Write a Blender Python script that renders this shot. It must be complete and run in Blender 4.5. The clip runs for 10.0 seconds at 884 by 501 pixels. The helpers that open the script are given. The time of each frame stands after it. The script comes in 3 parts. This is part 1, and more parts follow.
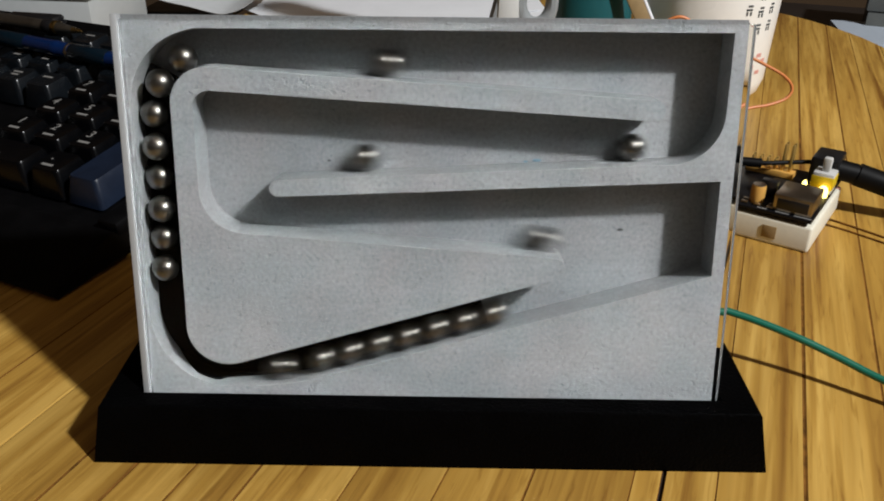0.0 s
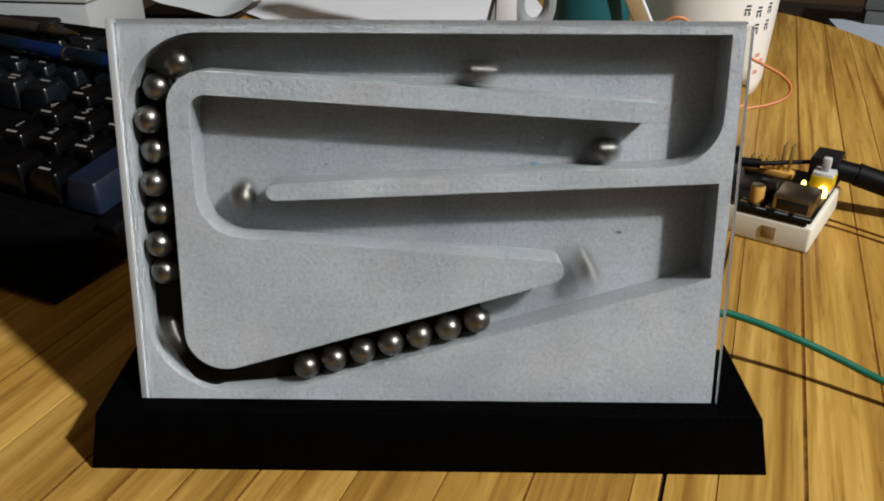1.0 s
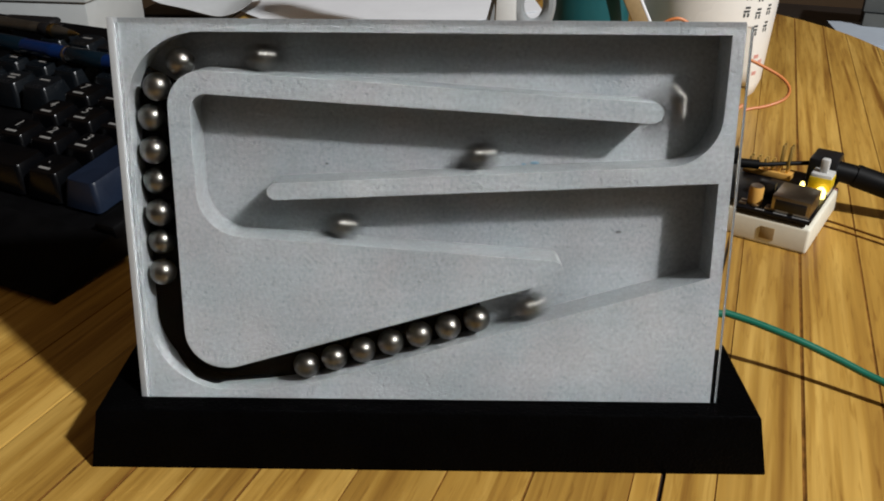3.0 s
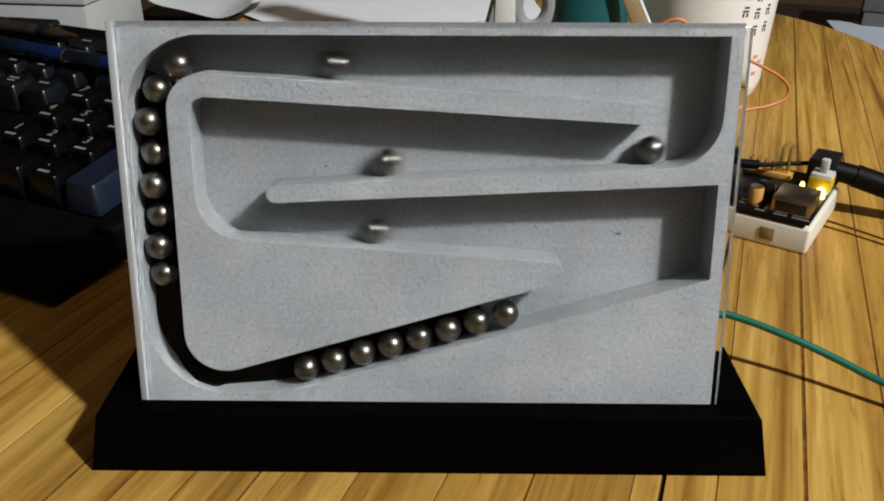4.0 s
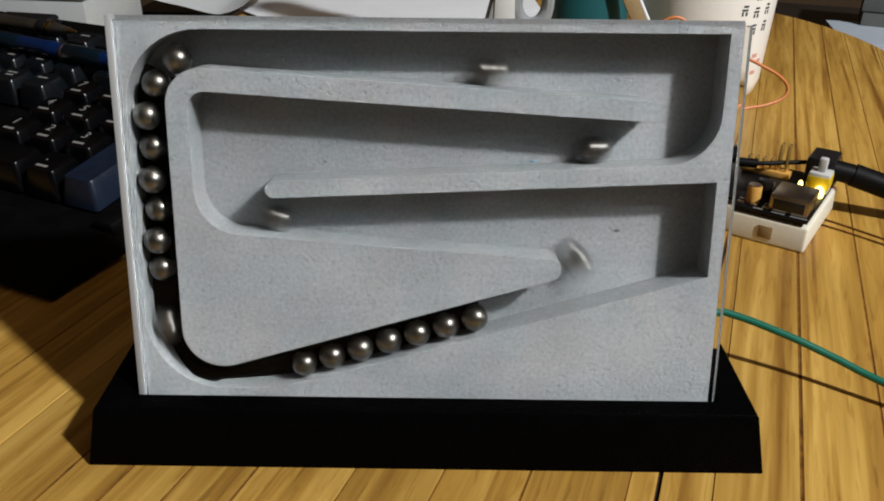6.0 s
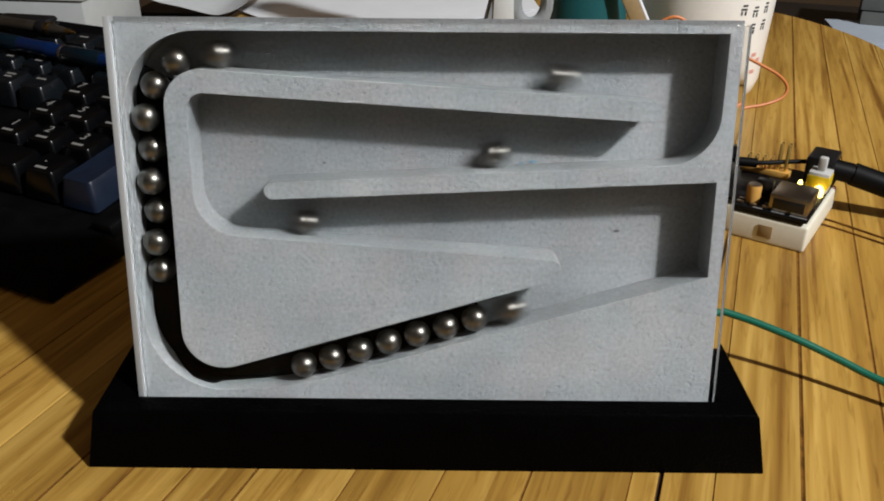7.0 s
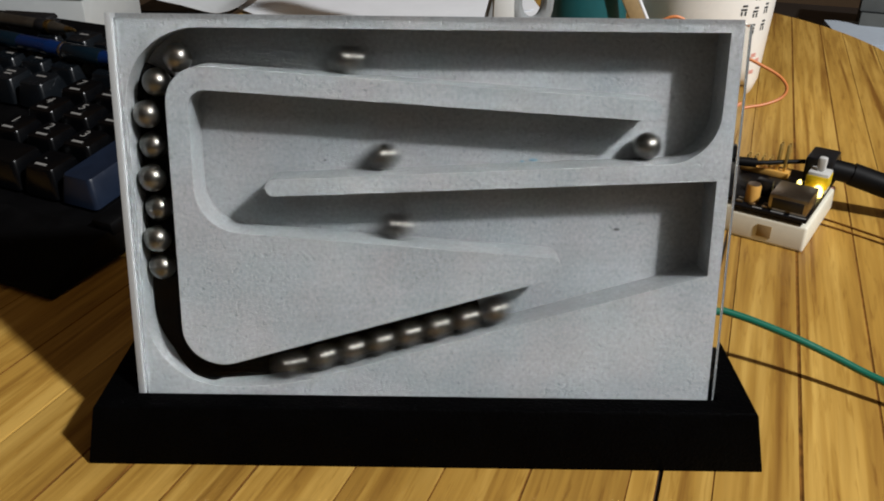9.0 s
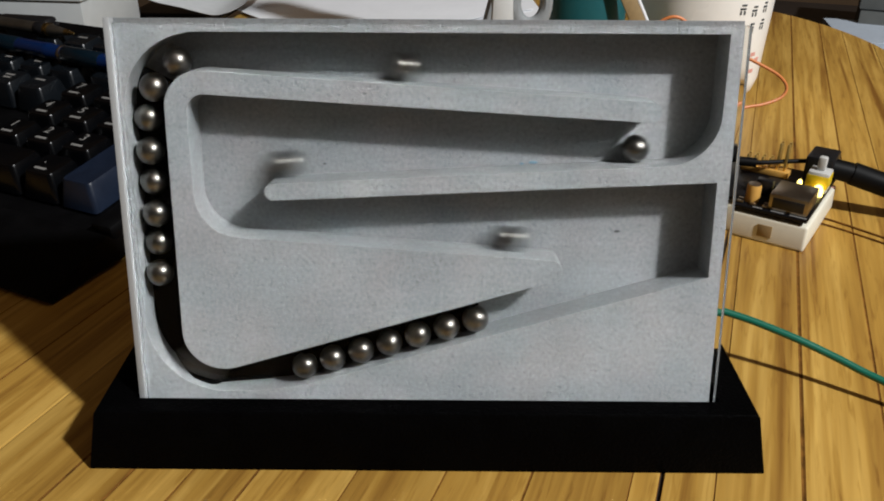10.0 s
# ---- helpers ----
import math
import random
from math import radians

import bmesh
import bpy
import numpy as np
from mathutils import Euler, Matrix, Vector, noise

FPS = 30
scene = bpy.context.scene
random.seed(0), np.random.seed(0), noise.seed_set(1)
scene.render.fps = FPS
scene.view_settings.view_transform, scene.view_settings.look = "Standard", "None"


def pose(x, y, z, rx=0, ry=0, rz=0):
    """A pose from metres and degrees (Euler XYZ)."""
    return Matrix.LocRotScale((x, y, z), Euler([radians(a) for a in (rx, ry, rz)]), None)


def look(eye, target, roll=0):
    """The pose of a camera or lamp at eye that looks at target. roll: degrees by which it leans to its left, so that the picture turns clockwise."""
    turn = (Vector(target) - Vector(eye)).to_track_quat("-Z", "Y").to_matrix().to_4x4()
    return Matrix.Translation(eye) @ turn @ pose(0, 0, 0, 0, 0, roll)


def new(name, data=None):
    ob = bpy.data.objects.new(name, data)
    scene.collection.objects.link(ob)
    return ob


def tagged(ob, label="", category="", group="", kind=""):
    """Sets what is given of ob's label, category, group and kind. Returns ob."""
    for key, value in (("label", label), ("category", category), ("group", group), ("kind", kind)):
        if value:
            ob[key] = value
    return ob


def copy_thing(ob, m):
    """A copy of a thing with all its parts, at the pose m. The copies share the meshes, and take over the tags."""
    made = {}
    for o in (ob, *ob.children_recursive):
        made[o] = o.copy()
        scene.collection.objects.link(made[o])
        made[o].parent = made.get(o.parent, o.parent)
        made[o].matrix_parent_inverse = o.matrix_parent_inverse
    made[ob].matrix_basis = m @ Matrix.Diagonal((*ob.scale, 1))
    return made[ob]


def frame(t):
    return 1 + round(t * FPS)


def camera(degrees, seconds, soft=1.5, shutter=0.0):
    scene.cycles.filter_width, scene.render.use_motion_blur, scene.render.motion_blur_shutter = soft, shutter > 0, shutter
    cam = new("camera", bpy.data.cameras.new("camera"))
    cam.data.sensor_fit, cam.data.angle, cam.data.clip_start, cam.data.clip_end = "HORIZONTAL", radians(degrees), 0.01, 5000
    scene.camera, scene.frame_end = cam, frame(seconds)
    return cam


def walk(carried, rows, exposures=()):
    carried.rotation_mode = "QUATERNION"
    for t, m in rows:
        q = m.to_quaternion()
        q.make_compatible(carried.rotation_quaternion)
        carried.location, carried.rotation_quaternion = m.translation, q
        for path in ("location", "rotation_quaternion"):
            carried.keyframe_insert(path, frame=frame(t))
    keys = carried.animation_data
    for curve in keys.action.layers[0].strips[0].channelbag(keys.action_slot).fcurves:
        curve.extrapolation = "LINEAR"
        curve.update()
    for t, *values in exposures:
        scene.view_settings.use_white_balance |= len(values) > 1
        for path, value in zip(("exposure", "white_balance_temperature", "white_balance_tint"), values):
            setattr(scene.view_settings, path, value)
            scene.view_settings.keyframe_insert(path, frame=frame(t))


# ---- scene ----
cam = camera(56.8, 10.0, soft=1.9, shutter=1.4)
PATH = [
    (0, (0.004429, -0.147839, 0.130467), (0.001785, 0.064465, 0.018575), 0.400),
    (0.5, (0.004580, -0.147361, 0.130649), (0.002116, 0.064838, 0.018553), 0.367),
    (1, (0.004784, -0.146933, 0.130847), (0.002203, 0.065381, 0.018972), 0.113),
    (1.5, (0.004661, -0.147105, 0.130719), (0.002232, 0.065046, 0.018532), 0.271),
    (2, (0.004518, -0.147449, 0.130663), (0.002251, 0.064714, 0.018496), 0.419),
    (2.5, (0.004372, -0.147623, 0.130602), (0.002229, 0.064731, 0.018793), 0.405),
    (4, (0.004463, -0.147109, 0.130952), (0.002383, 0.065428, 0.019491), 0.107),
    (4.5, (0.004536, -0.147230, 0.130823), (0.002509, 0.065213, 0.019180), 0.152),
    (5, (0.004270, -0.147517, 0.130530), (0.002576, 0.064716, 0.018484), 0.415),
    (5.5, (0.004348, -0.147499, 0.130536), (0.002814, 0.064796, 0.018605), 0.523),
    (7, (0.004400, -0.147001, 0.130654), (0.002996, 0.065268, 0.018672), 0.316),
    (7.5, (0.004203, -0.147028, 0.130595), (0.002776, 0.065209, 0.018554), 0.298),
    (8, (0.003960, -0.147350, 0.130533), (0.003071, 0.064853, 0.018421), 0.525),
    (8.5, (0.004101, -0.147461, 0.130470), (0.003461, 0.064770, 0.018409), 0.601),
    (9, (0.003961, -0.147529, 0.130387), (0.003003, 0.064723, 0.018368), 0.577),
    (9.5, (0.003760, -0.147487, 0.130502), (0.002880, 0.064717, 0.018392), 0.551),
    (10, (0.003986, -0.146899, 0.130917), (0.002931, 0.065299, 0.018796), 0.243),
]
walk(cam, [(t, look(eye, target, roll)) for t, eye, target, roll in PATH])

U = 0.0008                       # one plan unit in metres; the plan below is drawn in these units

# ---- light ----
world = bpy.data.worlds.new("room_air")
scene.world = world
world.use_nodes = True
world.node_tree.nodes["Background"].inputs[0].default_value = (0.0046, 0.0034, 0.0024, 1)
world.node_tree.nodes["Background"].inputs[1].default_value = 1.0
scene.view_settings.exposure = 0.0

bulb = bpy.data.lights.new("desk_bulb", "POINT")
bulb.energy, bulb.color, bulb.shadow_soft_size = 108, (0.97, 0.985, 1.0), 0.034
bulb_ob = new("desk_bulb", bulb)
bulb_ob.location = (0.833, -0.585, 0.984)


# ---- materials ----
def nodes(name):
    m = bpy.data.materials.new(name)
    m.use_nodes = True
    t = m.node_tree
    return m, t, t.nodes["Principled BSDF"], t.nodes, t.links


def plain(name, color, rough=0.5, metal=0.0, var=0.12, scale=600.0, bump=0.0, spec=0.5, bump_scale=None, emit=0.0):
    """A surface with fine and coarse variation in tone and roughness."""
    m, t, b, n, l = nodes(name)
    tc = n.new("ShaderNodeTexCoord")
    fine, coarse = n.new("ShaderNodeTexNoise"), n.new("ShaderNodeTexNoise")
    fine.inputs["Scale"].default_value, coarse.inputs["Scale"].default_value = scale, scale / 9
    fine.inputs["Detail"].default_value = coarse.inputs["Detail"].default_value = 4
    l.new(tc.outputs["Object"], fine.inputs["Vector"])
    l.new(tc.outputs["Object"], coarse.inputs["Vector"])
    add = n.new("ShaderNodeMath")
    l.new(fine.outputs["Fac"], add.inputs[0])
    l.new(coarse.outputs["Fac"], add.inputs[1])
    ramp = n.new("ShaderNodeMapRange")
    ramp.inputs[1].default_value, ramp.inputs[2].default_value = 0.6, 1.4
    ramp.inputs[3].default_value, ramp.inputs[4].default_value = 1 - var, 1 + var
    l.new(add.outputs[0], ramp.inputs[0])
    mix = n.new("ShaderNodeVectorMath")
    mix.operation = "SCALE"
    mix.inputs[0].default_value = color
    l.new(ramp.outputs[0], mix.inputs["Scale"])
    l.new(mix.outputs[0], b.inputs["Base Color"])
    rr = n.new("ShaderNodeMapRange")
    rr.inputs[1].default_value, rr.inputs[2].default_value = 0.3, 0.7
    rr.inputs[3].default_value, rr.inputs[4].default_value = max(0.02, rough * 0.85), min(1, rough * 1.15)
    l.new(coarse.outputs["Fac"], rr.inputs[0])
    l.new(rr.outputs[0], b.inputs["Roughness"])
    b.inputs["Metallic"].default_value = metal
    b.inputs["Specular IOR Level"].default_value = spec
    if bump:
        bn, src = n.new("ShaderNodeBump"), fine
        if bump_scale:
            src = n.new("ShaderNodeTexNoise")
            src.inputs["Scale"].default_value = bump_scale
            l.new(tc.outputs["Object"], src.inputs["Vector"])
        bn.inputs["Strength"].default_value, bn.inputs["Distance"].default_value = bump, 0.0004
        l.new(src.outputs["Fac"], bn.inputs["Height"])
        l.new(bn.outputs["Normal"], b.inputs["Normal"])
    if emit:
        b.inputs["Emission Color"].default_value = (*color, 1)
        b.inputs["Emission Strength"].default_value = emit
    return m


def wood_material():
    m, t, b, n, l = nodes("table_laminate")
    tc, info = n.new("ShaderNodeTexCoord"), n.new("ShaderNodeObjectInfo")
    off = n.new("ShaderNodeVectorMath")
    off.operation = "MULTIPLY_ADD"
    comb = n.new("ShaderNodeCombineXYZ")
    l.new(info.outputs["Random"], comb.inputs[0])
    l.new(info.outputs["Random"], comb.inputs[1])
    off.inputs[1].default_value = (3.1, 7.7, 0)
    l.new(comb.outputs[0], off.inputs[0])
    l.new(tc.outputs["Object"], off.inputs[2])
    stretch = n.new("ShaderNodeVectorMath")
    stretch.operation = "MULTIPLY"
    stretch.inputs[1].default_value = (1, 0.04, 1)
    l.new(off.outputs[0], stretch.inputs[0])
    grain, broad, fibre = (n.new("ShaderNodeTexNoise") for _ in range(3))
    for g, sc, de, di in ((grain, 230, 4, 0.9), (broad, 42, 3, 0.4), (fibre, 1000, 3, 0.2)):
        g.inputs["Scale"].default_value, g.inputs["Detail"].default_value, g.inputs["Distortion"].default_value = sc, de, di
        l.new(stretch.outputs[0], g.inputs["Vector"])
    ramp = n.new("ShaderNodeValToRGB")
    e = ramp.color_ramp.elements
    e[0].position, e[0].color = 0.28, (0.180, 0.077, 0.012, 1)
    e[1].position, e[1].color = 0.66, (0.53, 0.325, 0.078, 1)
    mid = ramp.color_ramp.elements.new(0.5)
    mid.color = (0.37, 0.205, 0.038, 1)
    # long dark streaks and short pores along the grain
    streak, pore = n.new("ShaderNodeTexNoise"), n.new("ShaderNodeTexNoise")
    thin = []
    for g, sc_, st_, lo, hi, dark in ((streak, 170, (1, 0.022, 1), 0.52, 0.70, -0.20), (pore, 800, (1, 0.08, 1), 0.55, 0.72, -0.10)):
        sv = n.new("ShaderNodeVectorMath")
        sv.operation = "MULTIPLY"
        sv.inputs[1].default_value = st_
        l.new(off.outputs[0], sv.inputs[0])
        l.new(sv.outputs[0], g.inputs["Vector"])
        g.inputs["Scale"].default_value, g.inputs["Detail"].default_value, g.inputs["Distortion"].default_value = sc_, 3, 0.6
        mr = n.new("ShaderNodeMapRange")
        mr.inputs[1].default_value, mr.inputs[2].default_value, mr.inputs[3].default_value, mr.inputs[4].default_value = lo, hi, 0.015, dark
        l.new(g.outputs["Fac"], mr.inputs[0])
        thin.append(mr.outputs[0])
    mixf = n.new("ShaderNodeMath")
    mixf.operation = "MULTIPLY_ADD"
    mixf.inputs[1].default_value = 0.55
    l.new(grain.outputs["Fac"], mixf.inputs[0])
    half = n.new("ShaderNodeMath")
    half.operation = "MULTIPLY"
    half.inputs[1].default_value = 0.45
    l.new(broad.outputs["Fac"], half.inputs[0])
    l.new(half.outputs[0], mixf.inputs[2])
    tone_in = mixf
    for t_ in thin:
        nx = n.new("ShaderNodeMath")
        nx.operation = "ADD"
        l.new(tone_in.outputs[0], nx.inputs[0])
        l.new(t_, nx.inputs[1])
        tone_in = nx
    l.new(tone_in.outputs[0], ramp.inputs[0])
    tone = n.new("ShaderNodeMapRange")
    tone.inputs[3].default_value, tone.inputs[4].default_value = 0.86, 1.12
    l.new(info.outputs["Random"], tone.inputs[0])
    fib = n.new("ShaderNodeMapRange")
    fib.inputs[1].default_value, fib.inputs[2].default_value = 0.3, 0.7
    fib.inputs[3].default_value, fib.inputs[4].default_value = 0.93, 1.06
    l.new(fibre.outputs["Fac"], fib.inputs[0])
    mm = n.new("ShaderNodeMath")
    mm.operation = "MULTIPLY"
    l.new(tone.outputs[0], mm.inputs[0])
    l.new(fib.outputs[0], mm.inputs[1])
    sc = n.new("ShaderNodeVectorMath")
    sc.operation = "SCALE"
    l.new(ramp.outputs[0], sc.inputs[0])
    l.new(mm.outputs[0], sc.inputs["Scale"])
    l.new(sc.outputs[0], b.inputs["Base Color"])
    b.inputs["Roughness"].default_value = 0.42
    bn = n.new("ShaderNodeBump")
    bn.inputs["Strength"].default_value, bn.inputs["Distance"].default_value = 0.15, 0.0002
    l.new(fibre.outputs["Fac"], bn.inputs["Height"])
    l.new(bn.outputs["Normal"], b.inputs["Normal"])
    return m


def print_material():
    """Grey printed plastic, slightly pitted, with faint layers and cloudy patches."""
    m, t, b, n, l = nodes("grey_print")
    tc = n.new("ShaderNodeTexCoord")
    cloud, grit, pits, layer = n.new("ShaderNodeTexNoise"), n.new("ShaderNodeTexNoise"), n.new("ShaderNodeTexNoise"), n.new("ShaderNodeTexNoise")
    for g, s_, d in ((cloud, 45, 4), (grit, 1150, 3), (pits, 1000, 2), (layer, 160, 3)):
        g.inputs["Scale"].default_value, g.inputs["Detail"].default_value = s_, d
        if g is not layer:
            l.new(tc.outputs["Object"], g.inputs["Vector"])
    st = n.new("ShaderNodeVectorMath")
    st.operation = "MULTIPLY"
    st.inputs[1].default_value = (0.12, 1, 3.5)
    l.new(tc.outputs["Object"], st.inputs[0])
    l.new(st.outputs[0], layer.inputs["Vector"])
    vals = []
    for g, lo, hi, a, c in ((cloud, 0.3, 0.7, 0.88, 1.14), (grit, 0.3, 0.7, 0.87, 1.12), (layer, 0.3, 0.7, 0.97, 1.03), (pits, 0.29, 0.40, 0.86, 1.0)):
        r = n.new("ShaderNodeMapRange")
        r.inputs[1].default_value, r.inputs[2].default_value, r.inputs[3].default_value, r.inputs[4].default_value = lo, hi, a, c
        l.new(g.outputs["Fac"], r.inputs[0])
        vals.append(r.outputs[0])
    cur = vals[0]
    for v in vals[1:]:
        x = n.new("ShaderNodeMath")
        x.operation = "MULTIPLY"
        l.new(cur, x.inputs[0])
        l.new(v, x.inputs[1])
        cur = x.outputs[0]
    sc = n.new("ShaderNodeVectorMath")
    sc.operation = "SCALE"
    # patches that lean warm or cool, as thin layers of the print do
    hue = n.new("ShaderNodeTexNoise")
    hue.inputs["Scale"].default_value, hue.inputs["Detail"].default_value = 70, 5
    l.new(tc.outputs["Object"], hue.inputs["Vector"])
    tint = n.new("ShaderNodeValToRGB")
    te = tint.color_ramp.elements
    te[0].position, te[0].color = 0.36, (0.174, 0.189, 0.195, 1)
    te[1].position, te[1].color = 0.64, (0.192, 0.194, 0.197, 1)
    l.new(hue.outputs["Fac"], tint.inputs[0])
    l.new(tint.outputs[0], sc.inputs[0])
    l.new(cur, sc.inputs["Scale"])
    l.new(sc.outputs[0], b.inputs["Base Color"])
    b.inputs["Roughness"].default_value = 0.62
    b.inputs["Specular IOR Level"].default_value = 0.16
    bn = n.new("ShaderNodeBump")
    bn.inputs["Strength"].default_value, bn.inputs["Distance"].default_value = 0.8, 0.0005
    l.new(vals[3], bn.inputs["Height"])
    bn2 = n.new("ShaderNodeBump")
    bn2.inputs["Strength"].default_value, bn2.inputs["Distance"].default_value = 0.35, 0.0003
    l.new(grit.outputs["Fac"], bn2.inputs["Height"])
    l.new(bn.outputs["Normal"], bn2.inputs["Normal"])
    l.new(bn2.outputs["Normal"], b.inputs["Normal"])
    return m


def clear_material():
    m, t, b, n, l = nodes("clear_acrylic")
    b.inputs["Base Color"].default_value = (0.97, 0.985, 0.98, 1)
    b.inputs["Roughness"].default_value = 0.02
    b.inputs["IOR"].default_value = 1.13
    b.inputs["Transmission Weight"].default_value = 1.0
    b.inputs["Specular IOR Level"].default_value = 0.35
    return m


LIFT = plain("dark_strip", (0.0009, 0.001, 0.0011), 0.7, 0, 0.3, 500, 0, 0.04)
BLUEINK = plain("blue_stain", (0.085, 0.155, 0.20), 0.7, 0, 0.3, 900)
WOOD = wood_material()
GREY = print_material()
CLEAR = clear_material()
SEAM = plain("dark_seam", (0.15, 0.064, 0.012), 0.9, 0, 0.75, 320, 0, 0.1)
STEEL = plain("bearing_steel", (0.125, 0.118, 0.107), 0.29, 1.0, 0.2, 900, 0.05)
STEEL.node_tree.nodes["Principled BSDF"].inputs["Coat Weight"].default_value = 1.0
STEEL.node_tree.nodes["Principled BSDF"].inputs["Coat Roughness"].default_value = 0.08
STEEL.node_tree.nodes["Principled BSDF"].inputs["Coat IOR"].default_value = 1.5
FROST = plain("frosted_edge", (0.31, 0.32, 0.325), 0.6, 0, 0.04, 900)
BLACK = plain("black_print", (0.0008, 0.0008, 0.0009), 0.55, 0, 0.35, 1400, 0.6, 0.02, 1300)
KEYBLACK = plain("key_black", (0.0014, 0.0016, 0.0021), 0.22, 0, 0.25, 1500, 0.06, 0.2)
KEYGREY = plain("key_dark_grey", (0.0045, 0.006, 0.0078), 0.25, 0, 0.25, 1500, 0.06, 0.28)
KEYBLUE = plain("key_slate_blue", (0.007, 0.012, 0.025), 0.36, 0, 0.2, 1500, 0.1, 0.3)
HOUSING = plain("keyboard_housing", (0.0018, 0.0018, 0.0021), 0.55, 0, 0.3, 1200, 0.15, 0.09)
LEGEND = plain("legend_paint", (0.20, 0.195, 0.185), 0.6, 0, 0.1)
PENBLUE = plain("pen_blue", (0.002, 0.014, 0.066), 0.18, 0, 0.1)
PENTEAL = plain("pen_dark_teal", (0.002, 0.008, 0.014), 0.2, 0, 0.2)
PENSTEEL = plain("pen_dull_metal", (0.32, 0.30, 0.26), 0.4, 1.0, 0.15)
PENBLACK = plain("pen_black", (0.008, 0.008, 0.009), 0.35, 0, 0.2)
BRASS = plain("brass", (0.55, 0.40, 0.16), 0.28, 1.0, 0.1)
PAPER = plain("white_paper", (0.86, 0.88, 0.91), 0.8, 0, 0.03, 300)
# paper greyed to hold the shade on the hanging sheet
SHADEDPAPER = plain("shaded_paper", (0.50, 0.52, 0.53), 0.8, 0, 0.06, 200)
BOXCARD = plain("off_white_card", (0.40, 0.42, 0.42), 0.8, 0, 0.06, 150)
BLUESHEET = plain("bluish_paper", (0.36, 0.41, 0.47), 0.8, 0, 0.06, 200)
CARTON = plain("dull_carton", (0.10, 0.105, 0.10), 0.8, 0, 0.2, 60)
TEAL = plain("teal_plastic", (0.008, 0.085, 0.095), 0.4, 0, 0.08, 300)
TAN = plain("tan_wood", (0.28, 0.19, 0.085), 0.6, 0, 0.15, 500)
CERAMIC = plain("white_ceramic", (0.85, 0.82, 0.76), 0.30, 0, 0.03, 200)
INK = plain("dark_ink", (0.035, 0.04, 0.04), 0.5, 0, 0.2)
REDINK = plain("faded_red_ink", (0.62, 0.30, 0.25), 0.5, 0, 0.15)
GREYPLASTIC = plain("grey_plastic", (0.24, 0.255, 0.26), 0.4, 0, 0.1, 300)
ORANGE = plain("orange_insulation", (0.58, 0.19, 0.055), 0.4, 0, 0.08)
GREEN = plain("green_insulation", (0.003, 0.115, 0.072), 0.35, 0, 0.08)
IVORY = plain("ivory_plastic", (0.66, 0.63, 0.52), 0.5, 0, 0.05, 500)
PCB = plain("black_circuit_board", (0.004, 0.004, 0.005), 0.4, 0, 0.3, 900, spec=0.2)
TIN = plain("tinned_steel", (0.42, 0.37, 0.30), 0.32, 1.0, 0.15, 700)
GOLD = plain("gold_pins", (0.85, 0.62, 0.22), 0.5, 1.0, 0.1)
AMBER = plain("amber_plastic", (0.55, 0.30, 0.07), 0.4, 0, 0.12)
YELLOW = plain("yellow_plastic", (0.6, 0.42, 0.012), 0.35, 0, 0.05)
GLOW = plain("lit_indicator", (1.0, 0.80, 0.22), 0.4, 0, 0.02, emit=3.5)
WHITEPLASTIC = plain("white_plastic", (0.5, 0.5, 0.48), 0.4, 0, 0.04)
CABLE = plain("black_cable", (0.003, 0.003, 0.0032), 0.5, 0, 0.2, spec=0.12)
WALLPAINT = plain("wall_paint", (0.15, 0.095, 0.052), 0.9, 0, 0.05, 20)
CEILPAINT = plain("ceiling_paint", (0.18, 0.125, 0.08), 0.9, 0, 0.03, 20)
FLOORMAT = plain("dark_floor", (0.03, 0.022, 0.016), 0.6, 0, 0.2, 30)
DARKWOOD = plain("dark_wood", (0.018, 0.011, 0.007), 0.6, 0, 0.25, 60)


# ---- building helpers (plan units in, metres out) ----
def part(name, bm, material, parent=None, label="", smooth=True, m=None):
    bmesh.ops.recalc_face_normals(bm, faces=bm.faces)
    me = bpy.data.meshes.new(name)
    bm.to_mesh(me)
    bm.free()
    me.materials.append(material)
    if smooth:
        for p in me.polygons:
            p.use_smooth = True
        me.set_sharp_from_angle(angle=radians(38))
    ob = new(name, me)
    if parent:
        ob.parent = parent
    if m:
        ob.matrix_basis = m
    if label:
        tagged(ob, label)
    return ob


def thing(name, label, category, m=None, group="", kind=""):
    ob = new(name)
    ob.empty_display_size = 0.01
    if m:
        ob.matrix_basis = m
    return tagged(ob, label, category, group, kind)


def place(x, y, z, rx=0, ry=0, rz=0):
    return pose(x * U, y * U, z * U, rx, ry, rz)


def box(sx, sy, sz, bevel=0.3, at=(0, 0, 0), top=(1, 1), seg=2, bm=None, turn=None):
    """A bevelled block, its base centred at `at`; top scales the upper face."""
    own = bmesh.new()
    r = bmesh.ops.create_cube(own, size=1)
    for v in r["verts"]:
        k = top if v.co.z > 0 else (1, 1)
        v.co = Vector((v.co.x * sx * k[0], v.co.y * sy * k[1], (v.co.z + 0.5) * sz)) * U
    if bevel:
        bmesh.ops.bevel(own, geom=own.edges[:], offset=bevel * U, segments=seg, affect="EDGES", profile=0.5)
    if turn:
        own.transform(turn)
    own.transform(Matrix.Translation(Vector(at) * U))
    if bm is None:
        return own
    tmp = bpy.data.meshes.new("tmp")
    own.to_mesh(tmp)
    own.free()
    bm.from_mesh(tmp)
    bpy.data.meshes.remove(tmp)
    return bm


